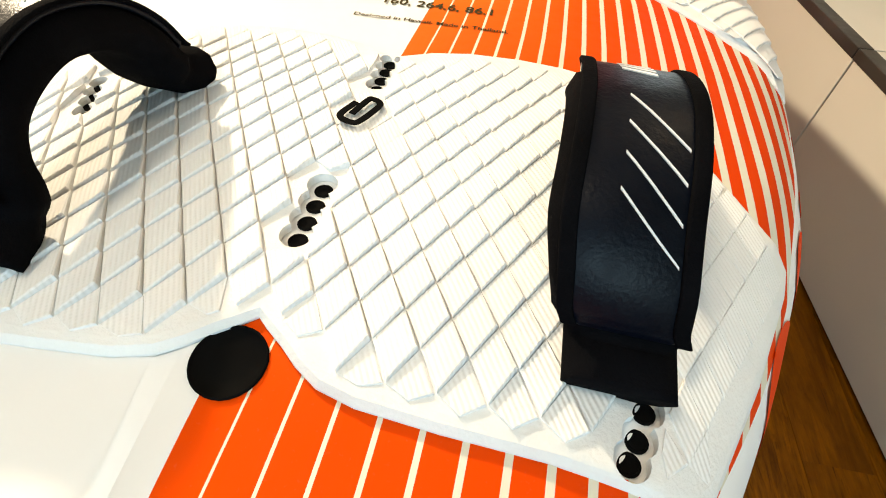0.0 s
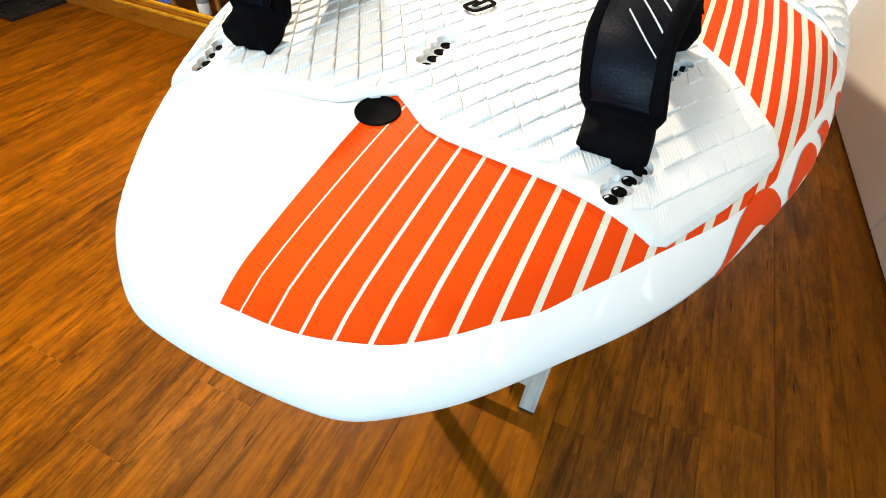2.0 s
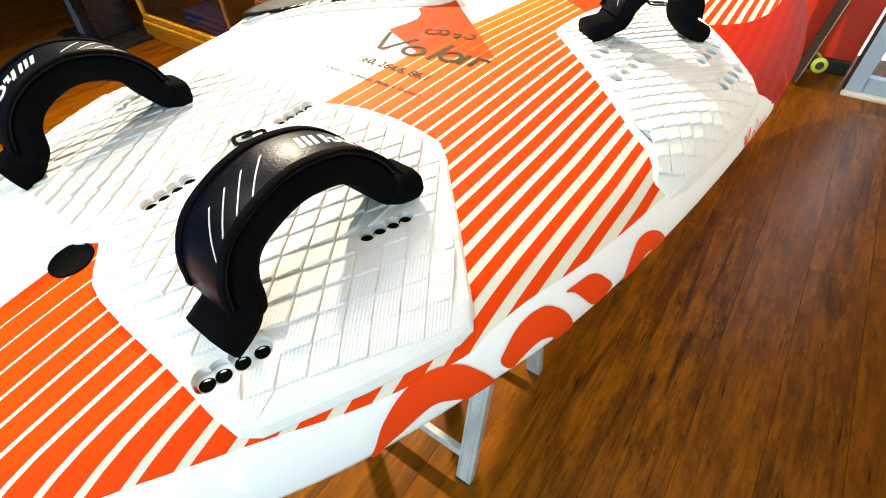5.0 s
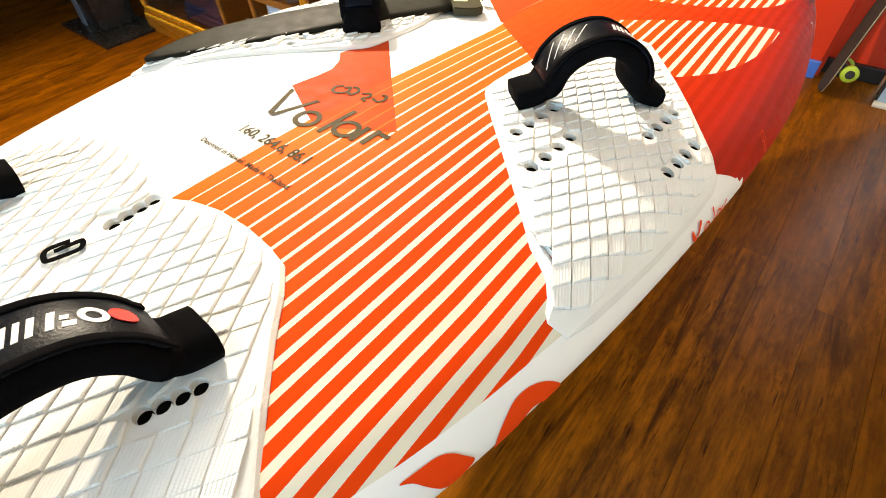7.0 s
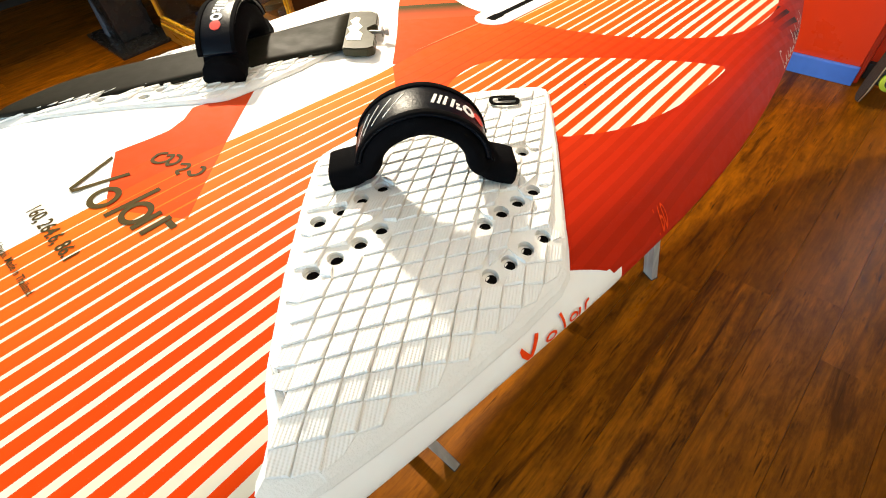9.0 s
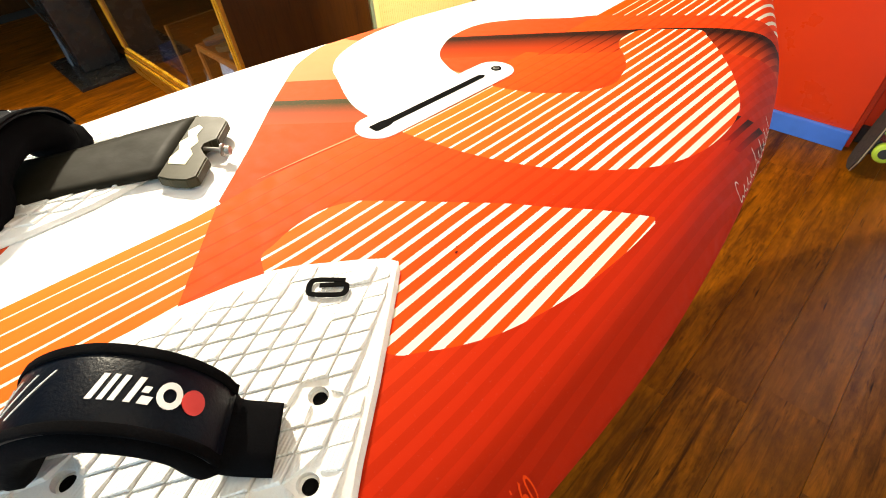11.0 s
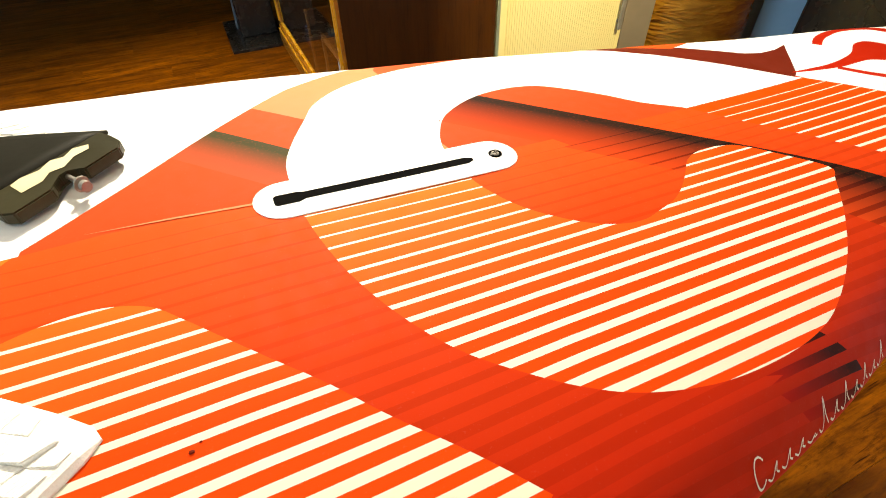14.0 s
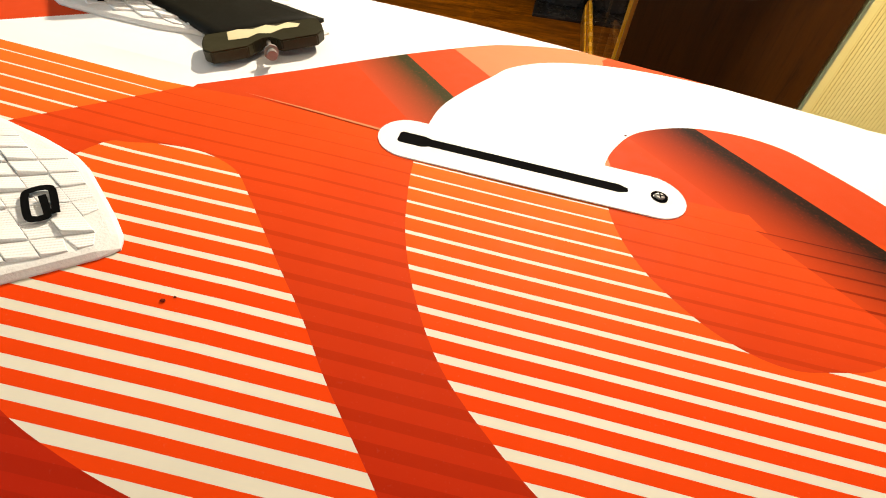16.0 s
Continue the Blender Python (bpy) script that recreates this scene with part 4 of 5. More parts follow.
# ---- straps ----
def foot_strap(a, b, name_label, lines_at_start, tall=.074, thick=.026, slide=0.0, badge=0.0, lean=0.0, wide=.031, skew=0.0, print_at=0.0, foot=.0055, flap=.0):
    """A padded arch from deck point a to b with a vinyl cover, printed lines and badge."""
    A, B = on_deck(*a, .012), on_deck(*b, .012)
    d = (B - A).normalized()
    side = d.cross(Vector((0, 0, 1))).normalized()
    up = side.cross(d).normalized()
    mid, L = (A + B) / 2, (B - A).length / 2

    def at(s, h):
        return mid + d * (s * L + skew * min(h / .06, 1)) + up * h + side * (lean * min(h / .06, 1))
    rise = [(-1.24 - flap, .006), (-1.10 - flap * .7, .010), (-.96 - flap * .35, .016), (-.84, .031), (-.755, .051), (-.57, .069), (-.30, .081)]
    shape = rise + [(0, .086)] + [(-q, h) for q, h in rise[::-1]]
    P = [Vector(q) for q in spline([tuple(at(s, h * (tall - .003) / .086)) for s, h in shape], 4)]
    n = len(P)
    t = np.linspace(-1, 1, n)
    wid = wide - foot * np.clip((np.abs(t) - .62) / .05, 0, 1)
    thk = thick + .005 * np.exp(-((np.abs(t) - .86) / .16) ** 2)
    body = part("foot_strap", sweep(P, side, wid, thk, .45), NEOPRENE, board, name_label, True)
    # cover over the crown of the arch
    off = [i for i in range(n) if -.62 <= t[i] <= .62]

    def lifted(i, k, w=0.0):
        tan = (P[min(i + 1, n - 1)] - P[max(i - 1, 0)]).normalized()
        return P[i] + side.cross(tan).normalized() * k + side * w
    sgn = 1 if lifted(n // 2, .01).z > P[n // 2].z else -1
    C = [lifted(i, sgn * (thick / 2 + .0014)) for i in off]
    m = len(C)
    cov = part("cover", sweep(C, side, [.0262 * min(1, .8 + .1 * k, .8 + .1 * (m - 1 - k)) for k in range(m)], [.0045] * m, .45), LEATHER, body, "grained black vinyl cover", True)
    for w in (-.0240, .0240):
        Q = [lifted(i, sgn * (thick / 2 + .004), w) for i in off]
        part("piping", sweep(Q, side, [.0036] * m, [.0026] * m, .45), NEOPRENE, cov, "stitched edge", True)

    def mark(u0, w0, u1, w1, half_w, material, nm, lab):
        """A flat printed bar on the cover, from (u0, w0) to (u1, w1): u along the arch, w across."""
        k = 7
        bm = bmesh.new()
        pr, pl = [], []
        for q in range(k):
            f = q / (k - 1)
            u, w = u0 + (u1 - u0) * f, w0 + (w1 - w0) * f
            x = (u + 1) / 2 * (n - 1)
            i, g = int(x), x - int(x)
            for lst_, du in ((pl, -half_w), (pr, half_w)):
                xx = min(max(x + du * (n - 1) / 2, 0), n - 1.001)
                i, g = int(xx), xx - int(xx)
                c = lifted(i, sgn * (thick / 2 + .0042), w).lerp(lifted(i + 1, sgn * (thick / 2 + .0042), w), g)
                lst_.append(bm.verts.new(c))
        for q in range(k - 1):
            bm.faces.new((pl[q], pl[q + 1], pr[q + 1], pr[q]))
        bmesh.ops.recalc_face_normals(bm, faces=bm.faces)
        bmesh.ops.solidify(bm, geom=bm.faces[:], thickness=.0007)
        part(nm, bm, material, cov, lab)
    e = -1 if lines_at_start else 1
    for q in range(4):
        u = e * (.04 + .078 * q + slide)
        mark(u, .012 * e + print_at, u + e * .13, -.013 * e + print_at, .0034, WHITE_PRINT, "printed_line", "thin white printed line")
    # the maker's mark stands as plain blocks, a ring and a badge
    for u0, w0, w1, wd in ((.020, -.008, .008, .009), (.052, -.008, .008, .008), (.084, -.008, .008, .009), (.130, -.008, .008, .010), (.158, .003, .008, .017), (.154, -.003, .001, .011)):
        u0 += badge
        mark(-e * u0, w0 * -e, -e * (u0 - .026 * (w1 - w0) / .016), w1 * -e, wd, WHITE_PRINT, "mark_block", "white block of the maker's mark")

    def on_cover(u, w, k):
        xx = (u + 1) / 2 * (n - 1)
        i, g = int(xx), xx - int(xx)
        return lifted(i, sgn * (thick / 2 + k), w).lerp(lifted(i + 1, sgn * (thick / 2 + k), w), g)
    bm = bmesh.new()
    rings = [[bm.verts.new(on_cover(-e * (.222 + badge) + f * .040 * math.cos(a), f * .0085 * math.sin(a), .0043)) for a in np.linspace(0, 2 * np.pi, 19)[:-1]] for f in (1, .52)]
    for q in range(18):
        bm.faces.new((rings[0][q], rings[0][(q + 1) % 18], rings[1][(q + 1) % 18], rings[1][q]))
    bmesh.ops.recalc_face_normals(bm, faces=bm.faces)
    bmesh.ops.solidify(bm, geom=bm.faces[:], thickness=.0006)
    part("mark_ring", bm, WHITE_PRINT, cov, "white ring of the maker's mark")
    bm = bmesh.new()
    bm.faces.new([bm.verts.new(on_cover(-e * (.302 + badge) + .042 * math.cos(a), .0078 * math.sin(a), .0043)) for a in np.linspace(0, 2 * np.pi, 19)[:-1]])
    bmesh.ops.recalc_face_normals(bm, faces=bm.faces)
    bmesh.ops.solidify(bm, geom=bm.faces[:], thickness=.0006)
    part("badge", bm, RED_PRINT, cov, "red round badge")
    return body


foot_strap((.177, .288), (.184, .452), "black padded foot strap on the tail pad", True, tall=.077, slide=-.045, print_at=.006, badge=.135, lean=-.018, skew=-.006)
foot_strap((-.146, .288), (-.138, .440), "black padded foot strap on the tail pad, badge outward", False, badge=.06, lean=-.013)
foot_strap((.197, .915), (.282, 1.009), "black padded foot strap at the foremost holes of the front pad", True, .075, .021, slide=.06, badge=.05, flap=.22)
foot_strap((-.132, .946), (-.241, 1.052), "black padded foot strap holding a loose fin", False, .054, .044, wide=.031, foot=.002)

# ---- print and lettering on the board ----
def letters(text, x, y, size, turn, material, label, squash=1.0, place=None, name="lettering", bold=0.0, width=0.0):
    """Lettering laid on the deck: local x runs along the line of writing."""
    cu = bpy.data.curves.new("lettering", "FONT")
    cu.body, cu.size, cu.resolution_u, cu.offset = text, size, 3, bold
    tmp = bpy.data.objects.new("lettering_source", cu)
    scene.collection.objects.link(tmp)
    bpy.context.view_layer.update()
    me = bpy.data.meshes.new_from_object(tmp)
    bpy.data.objects.remove(tmp)
    bm = bmesh.new()
    bm.from_mesh(me)
    bmesh.ops.subdivide_edges(bm, edges=[e for e in bm.edges if e.calc_length() > .02], cuts=2)
    c, s = math.cos(turn), math.sin(turn)
    if width:
        squash = width / max(v.co.x for v in bm.verts)
    for v in bm.verts:
        a, b = v.co.x * squash, v.co.y
        v.co = place(a, b) if place else on_deck(x + a * c - b * s, y + a * s + b * c, .0007)
    bmesh.ops.recalc_face_normals(bm, faces=bm.faces)
    if sum(f.normal.z for f in bm.faces) < 0:
        bmesh.ops.reverse_faces(bm, faces=bm.faces)
    return part(name, bm, material, board, label)


def patch(pts, material, name, label, place=None, lift=.0008):
    """A flat printed shape on the deck."""
    pts = np.array(pts)
    P, F, C = triangulated(pts, [], np.zeros((0, 2)))
    bm = bmesh.new()
    vs = [bm.verts.new(place(*p) if place else on_deck(p[0], p[1], lift)) for p in P]
    for f in F:
        bm.faces.new([vs[i] for i in f])
    bmesh.ops.recalc_face_normals(bm, faces=bm.faces)
    if sum(f.normal.z for f in bm.faces) < 0:
        bmesh.ops.reverse_faces(bm, faces=bm.faces)
    return part(name, bm, material, board, label)


letters("160, 264.6, 86.1", -.045, .6535, .0215, radians(1), INK, "dark printed numbers 160, 264.6, 86.1", bold=.0004, width=.115)
letters("Designed in Hawaii. Made in Thailand.", -.062, .6155, .0098, radians(1), INK, "small dark printed line of words", bold=.0002, width=.152)
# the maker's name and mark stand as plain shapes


def slanted(x, y, w, h, lean=.25):
    return [(x, y), (x + w, y), (x + w + h * lean, y + h), (x + h * lean, y + h)]


for shape in (slanted(-.046, .698, .0065, .056, -.42), slanted(-.041, .698, .0065, .056, .38), slanted(.032, .706, .007, .058, .05), slanted(.074, .716, .007, .032, 0), slanted(.089, .719, .007, .032, 0), slanted(.097, .742, .014, .007, 0)):
    patch(shape, INK, "name_bar", "dark bar of the printed model name")
for cx, cy in ((.004, .718), (.058, .730)):
    a = np.linspace(0, 2 * np.pi, 25)
    out = np.stack([cx + .0178 * np.cos(a), cy + .0178 * np.sin(a)], 1)[:-1]
    inn = np.stack([cx + .0112 * np.cos(a), cy + .0112 * np.sin(a)], 1)[:-1]
    bm = bmesh.new()
    vo, vi = [bm.verts.new(on_deck(*p, .0009)) for p in out], [bm.verts.new(on_deck(*p, .0009)) for p in inn]
    for k in range(24):
        bm.faces.new((vo[k], vo[(k + 1) % 24], vi[(k + 1) % 24], vi[k]))
    part("name_ring", bm, INK, board, "dark ring of the printed model name")
for curl in ([(-.021, .801), (-.028, .793), (-.022, .782), (-.011, .784), (-.006, .794), (-.012, .803), (-.017, .797)], [(-.010, .806), (-.001, .807), (.006, .799), (.002, .789), (-.003, .793)],
             [(.012, .800), (.021, .806), (.026, .800), (.022, .791), (.030, .789)], [(.032, .800), (.042, .797), (.047, .805), (.042, .814), (.036, .812)]):
    patch(stroke(spline(curl, 5), .0021), INK, "curl_mark", "dark curling mark on the red print")
# highlight along the centre line, laid on as a pale patch
patch([(-.0056, 1.185), (-.0018, 1.255), (.0040, 1.3405), (.0004, 1.3405), (-.0040, 1.262)], SALMON_SHEEN, "painted_glint", "thin painted highlight on the centre line beside the mast track")


def on_rail(y0):
    """Places on the right rail: a along the board from y0, b up towards the deck."""
    ys, xs = RIGHT[:, 1], RIGHT[:, 0]

    def place(a, b):
        y = y0 + a
        i = int(np.clip(np.searchsorted(ys, y), 1, len(ys) - 1))
        d = RIGHT[i] - RIGHT[i - 1]
        d = d / np.linalg.norm(d)
        n = np.array((-d[1], d[0]))
        q = np.array((np.interp(y, ys, xs), y)) + n * b
        z = float(top([q])[0])
        return Vector((q[0] - n[0] * .0006, q[1] - n[1] * .0006, z + .0006))
    return place


def round_rail(y, h):
    """A place on the right rail at y, h metres above (or below) the rail's widest line."""
    i = int(np.clip(np.searchsorted(RIGHT[:, 1], y), 1, len(RIGHT) - 1))
    d = RIGHT[i] - RIGHT[i - 1]
    n = np.array((-d[1], d[0])) / np.linalg.norm(d)
    edge = np.array((np.interp(y, RIGHT[:, 1], RIGHT[:, 0]), y))
    rim = float(centre_z(y) - crown(edge[None])[0] - DROP)
    if h >= 0:
        q = edge + n * RAIL * (1 - math.sqrt(1 - (h / DROP) ** 2))
        z = float(top([q])[0])
    else:
        q, z = edge, rim + max(h, -.003)
    out = Vector((-n[0], -n[1], h / .03)).normalized() * .0007
    return Vector((q[0], q[1], z)) + out


for arc in ([(.2905, 0), (.2955, .0085), (.3033, .0182), (.3159, .0249), (.3316, .0288), (.3506, .0298), (.3674, .0275), (.3796, .0225), (.3918, .0116), (.3985, 0), (.402, -.012),
             (.374, -.012), (.368, .002), (.3589, .0085), (.350, .0125), (.3404, .0135), (.3262, .0107), (.3153, .0074), (.303, .0035), (.2945, -.004)],
            [(.4122, .0042), (.4055, .014), (.4114, .0192), (.4249, .0254), (.4425, .0282), (.4586, .0278), (.4675, .0252), (.4768, .0198), (.4837, .0109), (.487, 0), (.488, -.012),
             (.468, -.012), (.462, .002), (.4575, .0068), (.4467, .0104), (.4336, .0087), (.4239, .0055), (.4181, .0018)],
            [(.486, .027), (.501, .027), (.518, .0264), (.529, .0234), (.537, .0175), (.545, .008), (.538, .003), (.527, .0008), (.516, .003), (.5035, .016), (.495, .0238)],
            [(.564, -.006), (.571, .0105), (.590, .0212), (.607, .0228), (.6205, .0205), (.632, .0155), (.641, .008), (.646, 0), (.647, -.01), (.632, -.01), (.622, 0), (.615, .004),
             (.607, .005), (.598, .001), (.585, -.006), (.572, -.010)]):
    shape = spline(arc, 3, True)
    gy, gh = np.meshgrid(np.arange(.28, .66, .006), np.arange(-.012, .031, .004))
    grid = np.stack([gy.ravel(), gh.ravel()], 1)
    grid = grid[inside(shape, grid)]
    P, F, C = triangulated(shape, [], grid[edge_distance(shape, grid) > .001])
    bm = bmesh.new()
    vs = [bm.verts.new(round_rail(*p)) for p in P]
    for t in F:
        bm.faces.new([vs[k] for k in t])
    bmesh.ops.recalc_face_normals(bm, faces=bm.faces)
    if sum(q.normal.x for q in bm.faces) < 0:
        bmesh.ops.reverse_faces(bm, faces=bm.faces)
    part("rail_mark", bm, RAIL_RED, board, "orange-red rounded mark printed on the rail", True)


def rail_name(a, b):
    """The model name runs low on the curve of the rail."""
    rise = max(.0205 * b / .0265 - .0012, .0004)
    along = float(np.interp(a, [0, .0195, .0555, .109], [0, .025, .059, .101]))
    return on_rail(.887)(along, RAIL * (1 - math.sqrt(1 - (rise / DROP) ** 2))) + Vector((.0006, 0, .0004))


turn_o = np.linspace(0, 2 * np.pi, 15)[:-1]
for pts, w in (([(.000, .0235), (.004, .013), (.0085, .0035)], .0028), ([(.0085, .0035), (.013, .014), (.0195, .0265)], .0021), ([(.0585, .003), (.0575, .015), (.0555, .0265)], .0020),
               ([(.0875, .003), (.0885, .009), (.0895, .0155)], .0019), ([(.100, .003), (.1005, .009), (.101, .0145)], .0019), ([(.101, .0135), (.104, .0155), (.109, .0165)], .0017)):
    patch(stroke(spline(pts, 5), w), RAIL_RED, "rail_name_bar", "red bar of the model name on the rail", rail_name)
for cu, cv in ((.0365, .0095), (.0765, .0095)):
    ring = np.stack([cu + .0088 * np.cos(turn_o), cv + .0068 * np.sin(turn_o)], 1), np.stack([cu + .0054 * np.cos(turn_o), cv + .0037 * np.sin(turn_o)], 1)
    bm = bmesh.new()
    vo, vi = ([bm.verts.new(rail_name(*p)) for p in r] for r in ring)
    for k in range(14):
        bm.faces.new((vo[k], vo[(k + 1) % 14], vi[(k + 1) % 14], vi[k]))
    part("rail_name_ring", bm, RAIL_RED, board, "red ring of the model name on the rail")
letters("160", 0, 0, .026, 0, RAIL_RED, "bright 160 printed on the red rail", .62, lambda a, b: on_rail(1.125)(a, b + .001))
# the pale handwriting on the rail stands as plain strokes
a = np.linspace(.6, 5.6, 16)
patch(stroke(np.stack([.008 + .007 * np.cos(a), .0115 + .0085 * np.sin(a)], 1), .0006), STRIPE, "signature_stroke", "pale stroke of the maker's handwriting", on_rail(1.635))
for k in range(11):
    h = (.007, .007, .006, .002, .017, .008, .013, .007, .011, .006, .012)[k]
    u = .022 + k * .0195
    patch(stroke(spline([(u - .006, .005), (u, .003), (u + .004, .003 + h * .6), (u + .0075, .003 + h), (u + .006, .003 + h * .4), (u + .010, .004)], 4), .0005), STRIPE, "signature_stroke", "pale stroke of the maker's handwriting", on_rail(1.635))
# crumbs of dirt and a scuff on the deck
for x, y, r in ((.254, 1.262, .0016), (.249, 1.268, .0009), (-.10, 1.60, .0012), (.155, .30, .0013)):
    bm = bmesh.new()
    bmesh.ops.create_icosphere(bm, subdivisions=1, radius=r, matrix=Matrix.Translation(on_deck(x, y, r * .4 + (.0065 if y < .5 else 0))) @ Matrix.Diagonal((1, 1.4, .6, 1)))
    part("dirt_crumb", bm, PLUM, board, "crumb of dirt")


# ---- loose fin ----
def fin():
    z0 = float(top([(-.2, .95)])[0]) + THICK + .0045
    f = thing("loose_fin", (-.2, .95, z0), "matt black windsurf fin lying under a foot strap", "fin")
    near = spline([(-.072, 1.107), (-.114, 1.040), (-.158, .968), (-.205, .888), (-.250, .812), (-.295, .745), (-.325, .703), (-.338, .692)], 3)
    far = spline([(-.168, 1.203), (-.196, 1.125), (-.220, 1.048), (-.275, .955), (-.325, .865), (-.352, .79), (-.353, .73), (-.345, .698)], 3)
    head = (near[0] + far[0]) / 2
    zh, zt, zm = float(top([head])[0]) + .0135, float(top([(-.335, .72)])[0]) + THICK + .006, float(top([(-.22, .95)])[0]) + THICK + .0085
    bm, rows = bmesh.new(), []
    for i, (a, b) in enumerate(zip(near, far)):
        s, row = i / (len(near) - 1), []
        z = np.interp(s, [0, .12, .3, .5, .7, .9, 1], [zh, zh + .004, zm, zm + .001, zm + .001, zm, zt])
        a, b = a + np.array((1.7, -.6)) * (z - .985), b + np.array((1.7, -.6)) * (z - .985)
        for k in range(9):
            c = k / 8
            th = .0064 * (1 - .4 * s) * math.sqrt(max(math.sin(math.pi * min(c * .9 + .06, 1)), .02))
            p = a + (b - a) * c
            row.append(((p[0], p[1], z + th), (p[0], p[1], z - th)))
        rows.append([[bm.verts.new(q[0]) for q in row], [bm.verts.new(q[1]) for q in row]])
    for a, b in zip(rows, rows[1:]):
        for k in range(8):
            bm.faces.new((a[0][k], a[0][k + 1], b[0][k + 1], b[0][k]))
            bm.faces.new((a[1][k + 1], a[1][k], b[1][k], b[1][k + 1]))
        bm.faces.new((a[0][0], b[0][0], b[1][0], a[1][0]))
        bm.faces.new((a[0][8], a[1][8], b[1][8], b[0][8]))
    for r, o in ((rows[0], 1), (rows[-1], -1)):
        ring = r[0] + r[1][::-1]
        bm.faces.new(ring[::o])
    bmesh.ops.recalc_face_normals(bm, faces=bm.faces)
    blade = part("blade", bm, FIN_BLACK, f, "slim swept matt black blade", True)
    for x, y, turn in ((-.172, 1.085, .6), (-.142, 1.105, .3)):
        m = Matrix.Translation((x, y, zh + .0066)) @ Matrix.Rotation(turn, 4, "Z")
        part("scratch", boxed(-.006, -.0012, -.0008, .006, .0012, .0006, 0, m), STEEL, blade, "pale scratch")
    M = Matrix(((-.84, .707, 0, head[0]), (-.54, -.707, 0, head[1]), (0, 0, 1, zh), (0, 0, 0, 1)))
    # head: local -x runs away from the blade; notch cut in its end
    P = [(.004, -.068), (.004, .068), (-.014, .071), (-.036, .070), (-.047, .062), (-.047, .022), (-.037, .016), (-.030, .006), (-.030, -.004), (-.037, -.012), (-.047, -.016), (-.047, -.060), (-.036, -.070), (-.014, -.071)]
    bm = bmesh.new()
    lo, hi = [bm.verts.new(M @ Vector((x, y, -.0072))) for x, y in P], [bm.verts.new(M @ Vector((x, y, .0064))) for x, y in P]
    bm.faces.new(lo[::-1])
    bm.faces.new(hi)
    for i in range(len(P)):
        bm.faces.new((lo[i], lo[(i + 1) % len(P)], hi[(i + 1) % len(P)], hi[i]))
    bmesh.ops.bevel(bm, geom=list(bm.edges), offset=.0016, segments=2, affect="EDGES")
    hd = part("fin_head", bm, FIN_HEAD, f, "dark resin head with a notched end")
    T = [(-.006, -.045), (.004, -.030), (-.002, -.016), (.006, -.004), (0, .012), (.006, .030), (.003, .042), (-.020, .042), (-.022, .020), (-.014, .008), (-.020, -.006), (-.012, -.022), (-.014, -.040)]
    bm = bmesh.new()
    bm.faces.new([bm.verts.new(M @ Vector((x - .004, y, .0071))) for x, y in T])
    bmesh.ops.triangulate(bm, faces=bm.faces[:])
    bmesh.ops.recalc_face_normals(bm, faces=bm.faces)
    part("tape_remnant", bm, TAPE, hd, "torn strip of yellowed tape")
    for y, ln in ((-.002, .036),):
        b = bmesh.new()
        R = M @ Matrix.Translation((-.028 - ln / 2, y, 0)) @ Matrix.Rotation(radians(90), 4, "Y")
        cylinder(b, R, .0028, ln, 12)
        bolt = part("bolt", b, STEEL, hd, "steel fin bolt")
        b = bmesh.new()
        cylinder(b, M @ Matrix.Translation((-.028 - ln, y, 0)) @ Matrix.Rotation(radians(90), 4, "Y"), .0058, .006, 14)
        cylinder(b, M @ Matrix.Translation((-.021 - ln, y, 0)) @ Matrix.Rotation(radians(90), 4, "Y"), .0085, .0025, 14)
        part("washer", b, STEEL, bolt)


fin()


# ---- trestles ----
def trestle(cx, y, spread, wide, label, turn=0.0):
    zb = float(centre_z(y) - deep(y)) - .001
    f = thing("folding_trestle", (cx, y, 0), label, "trestle", "trestles under the board")
    part("top_rail", boxed(cx - wide - .09, y - .022, zb - .045, cx + wide + .09, y + .022, zb, .003), SLAT, f)
    for s in (-1, 1):
        for e in (-1, 1):
            a, b = Vector((cx + s * wide, y + e * spread, .0)), Vector((cx + s * (wide - .01) , y + e * .028, zb - .046))
            d = (b - a).normalized()
            side = Vector((1, 0, 0))
            M = Matrix.Translation(a) @ Matrix((side, d.cross(side), d)).transposed().to_4x4()
            L = (b - a).length
            bm = bmesh.new()
            box(bm, -.021, -.011, .004, .021, .011, L, .002, M)
            leg = part("leg", bm, SLAT, f)
            for g in (-.013, .011):
                part("groove", boxed(g - .0006, e * .0111 - .0003, .02, g + .0006, e * .0111 + .0003, L - .03, 0, M), GROOVE, leg)
            part("foot_pad", boxed(-.022, -.013, 0.0, .022, .013, .005, .001, M), RUBBER, leg)
    for e in (-1, 1):
        k = .115
        yy = y + e * (spread - (spread - .028) * k)
        part("cross_bar", boxed(cx - wide + .018, yy - .008, .085, cx + wide - .018, yy + .008, .120, .002), SLAT, f)
    f.rotation_euler = (0, 0, turn)


trestle(.0, .768, .187, .187, "greyed white slatted folding trestle near the tail")
trestle(.036, 1.75, .187, .187, "greyed white slatted folding trestle near the nose", radians(-25))

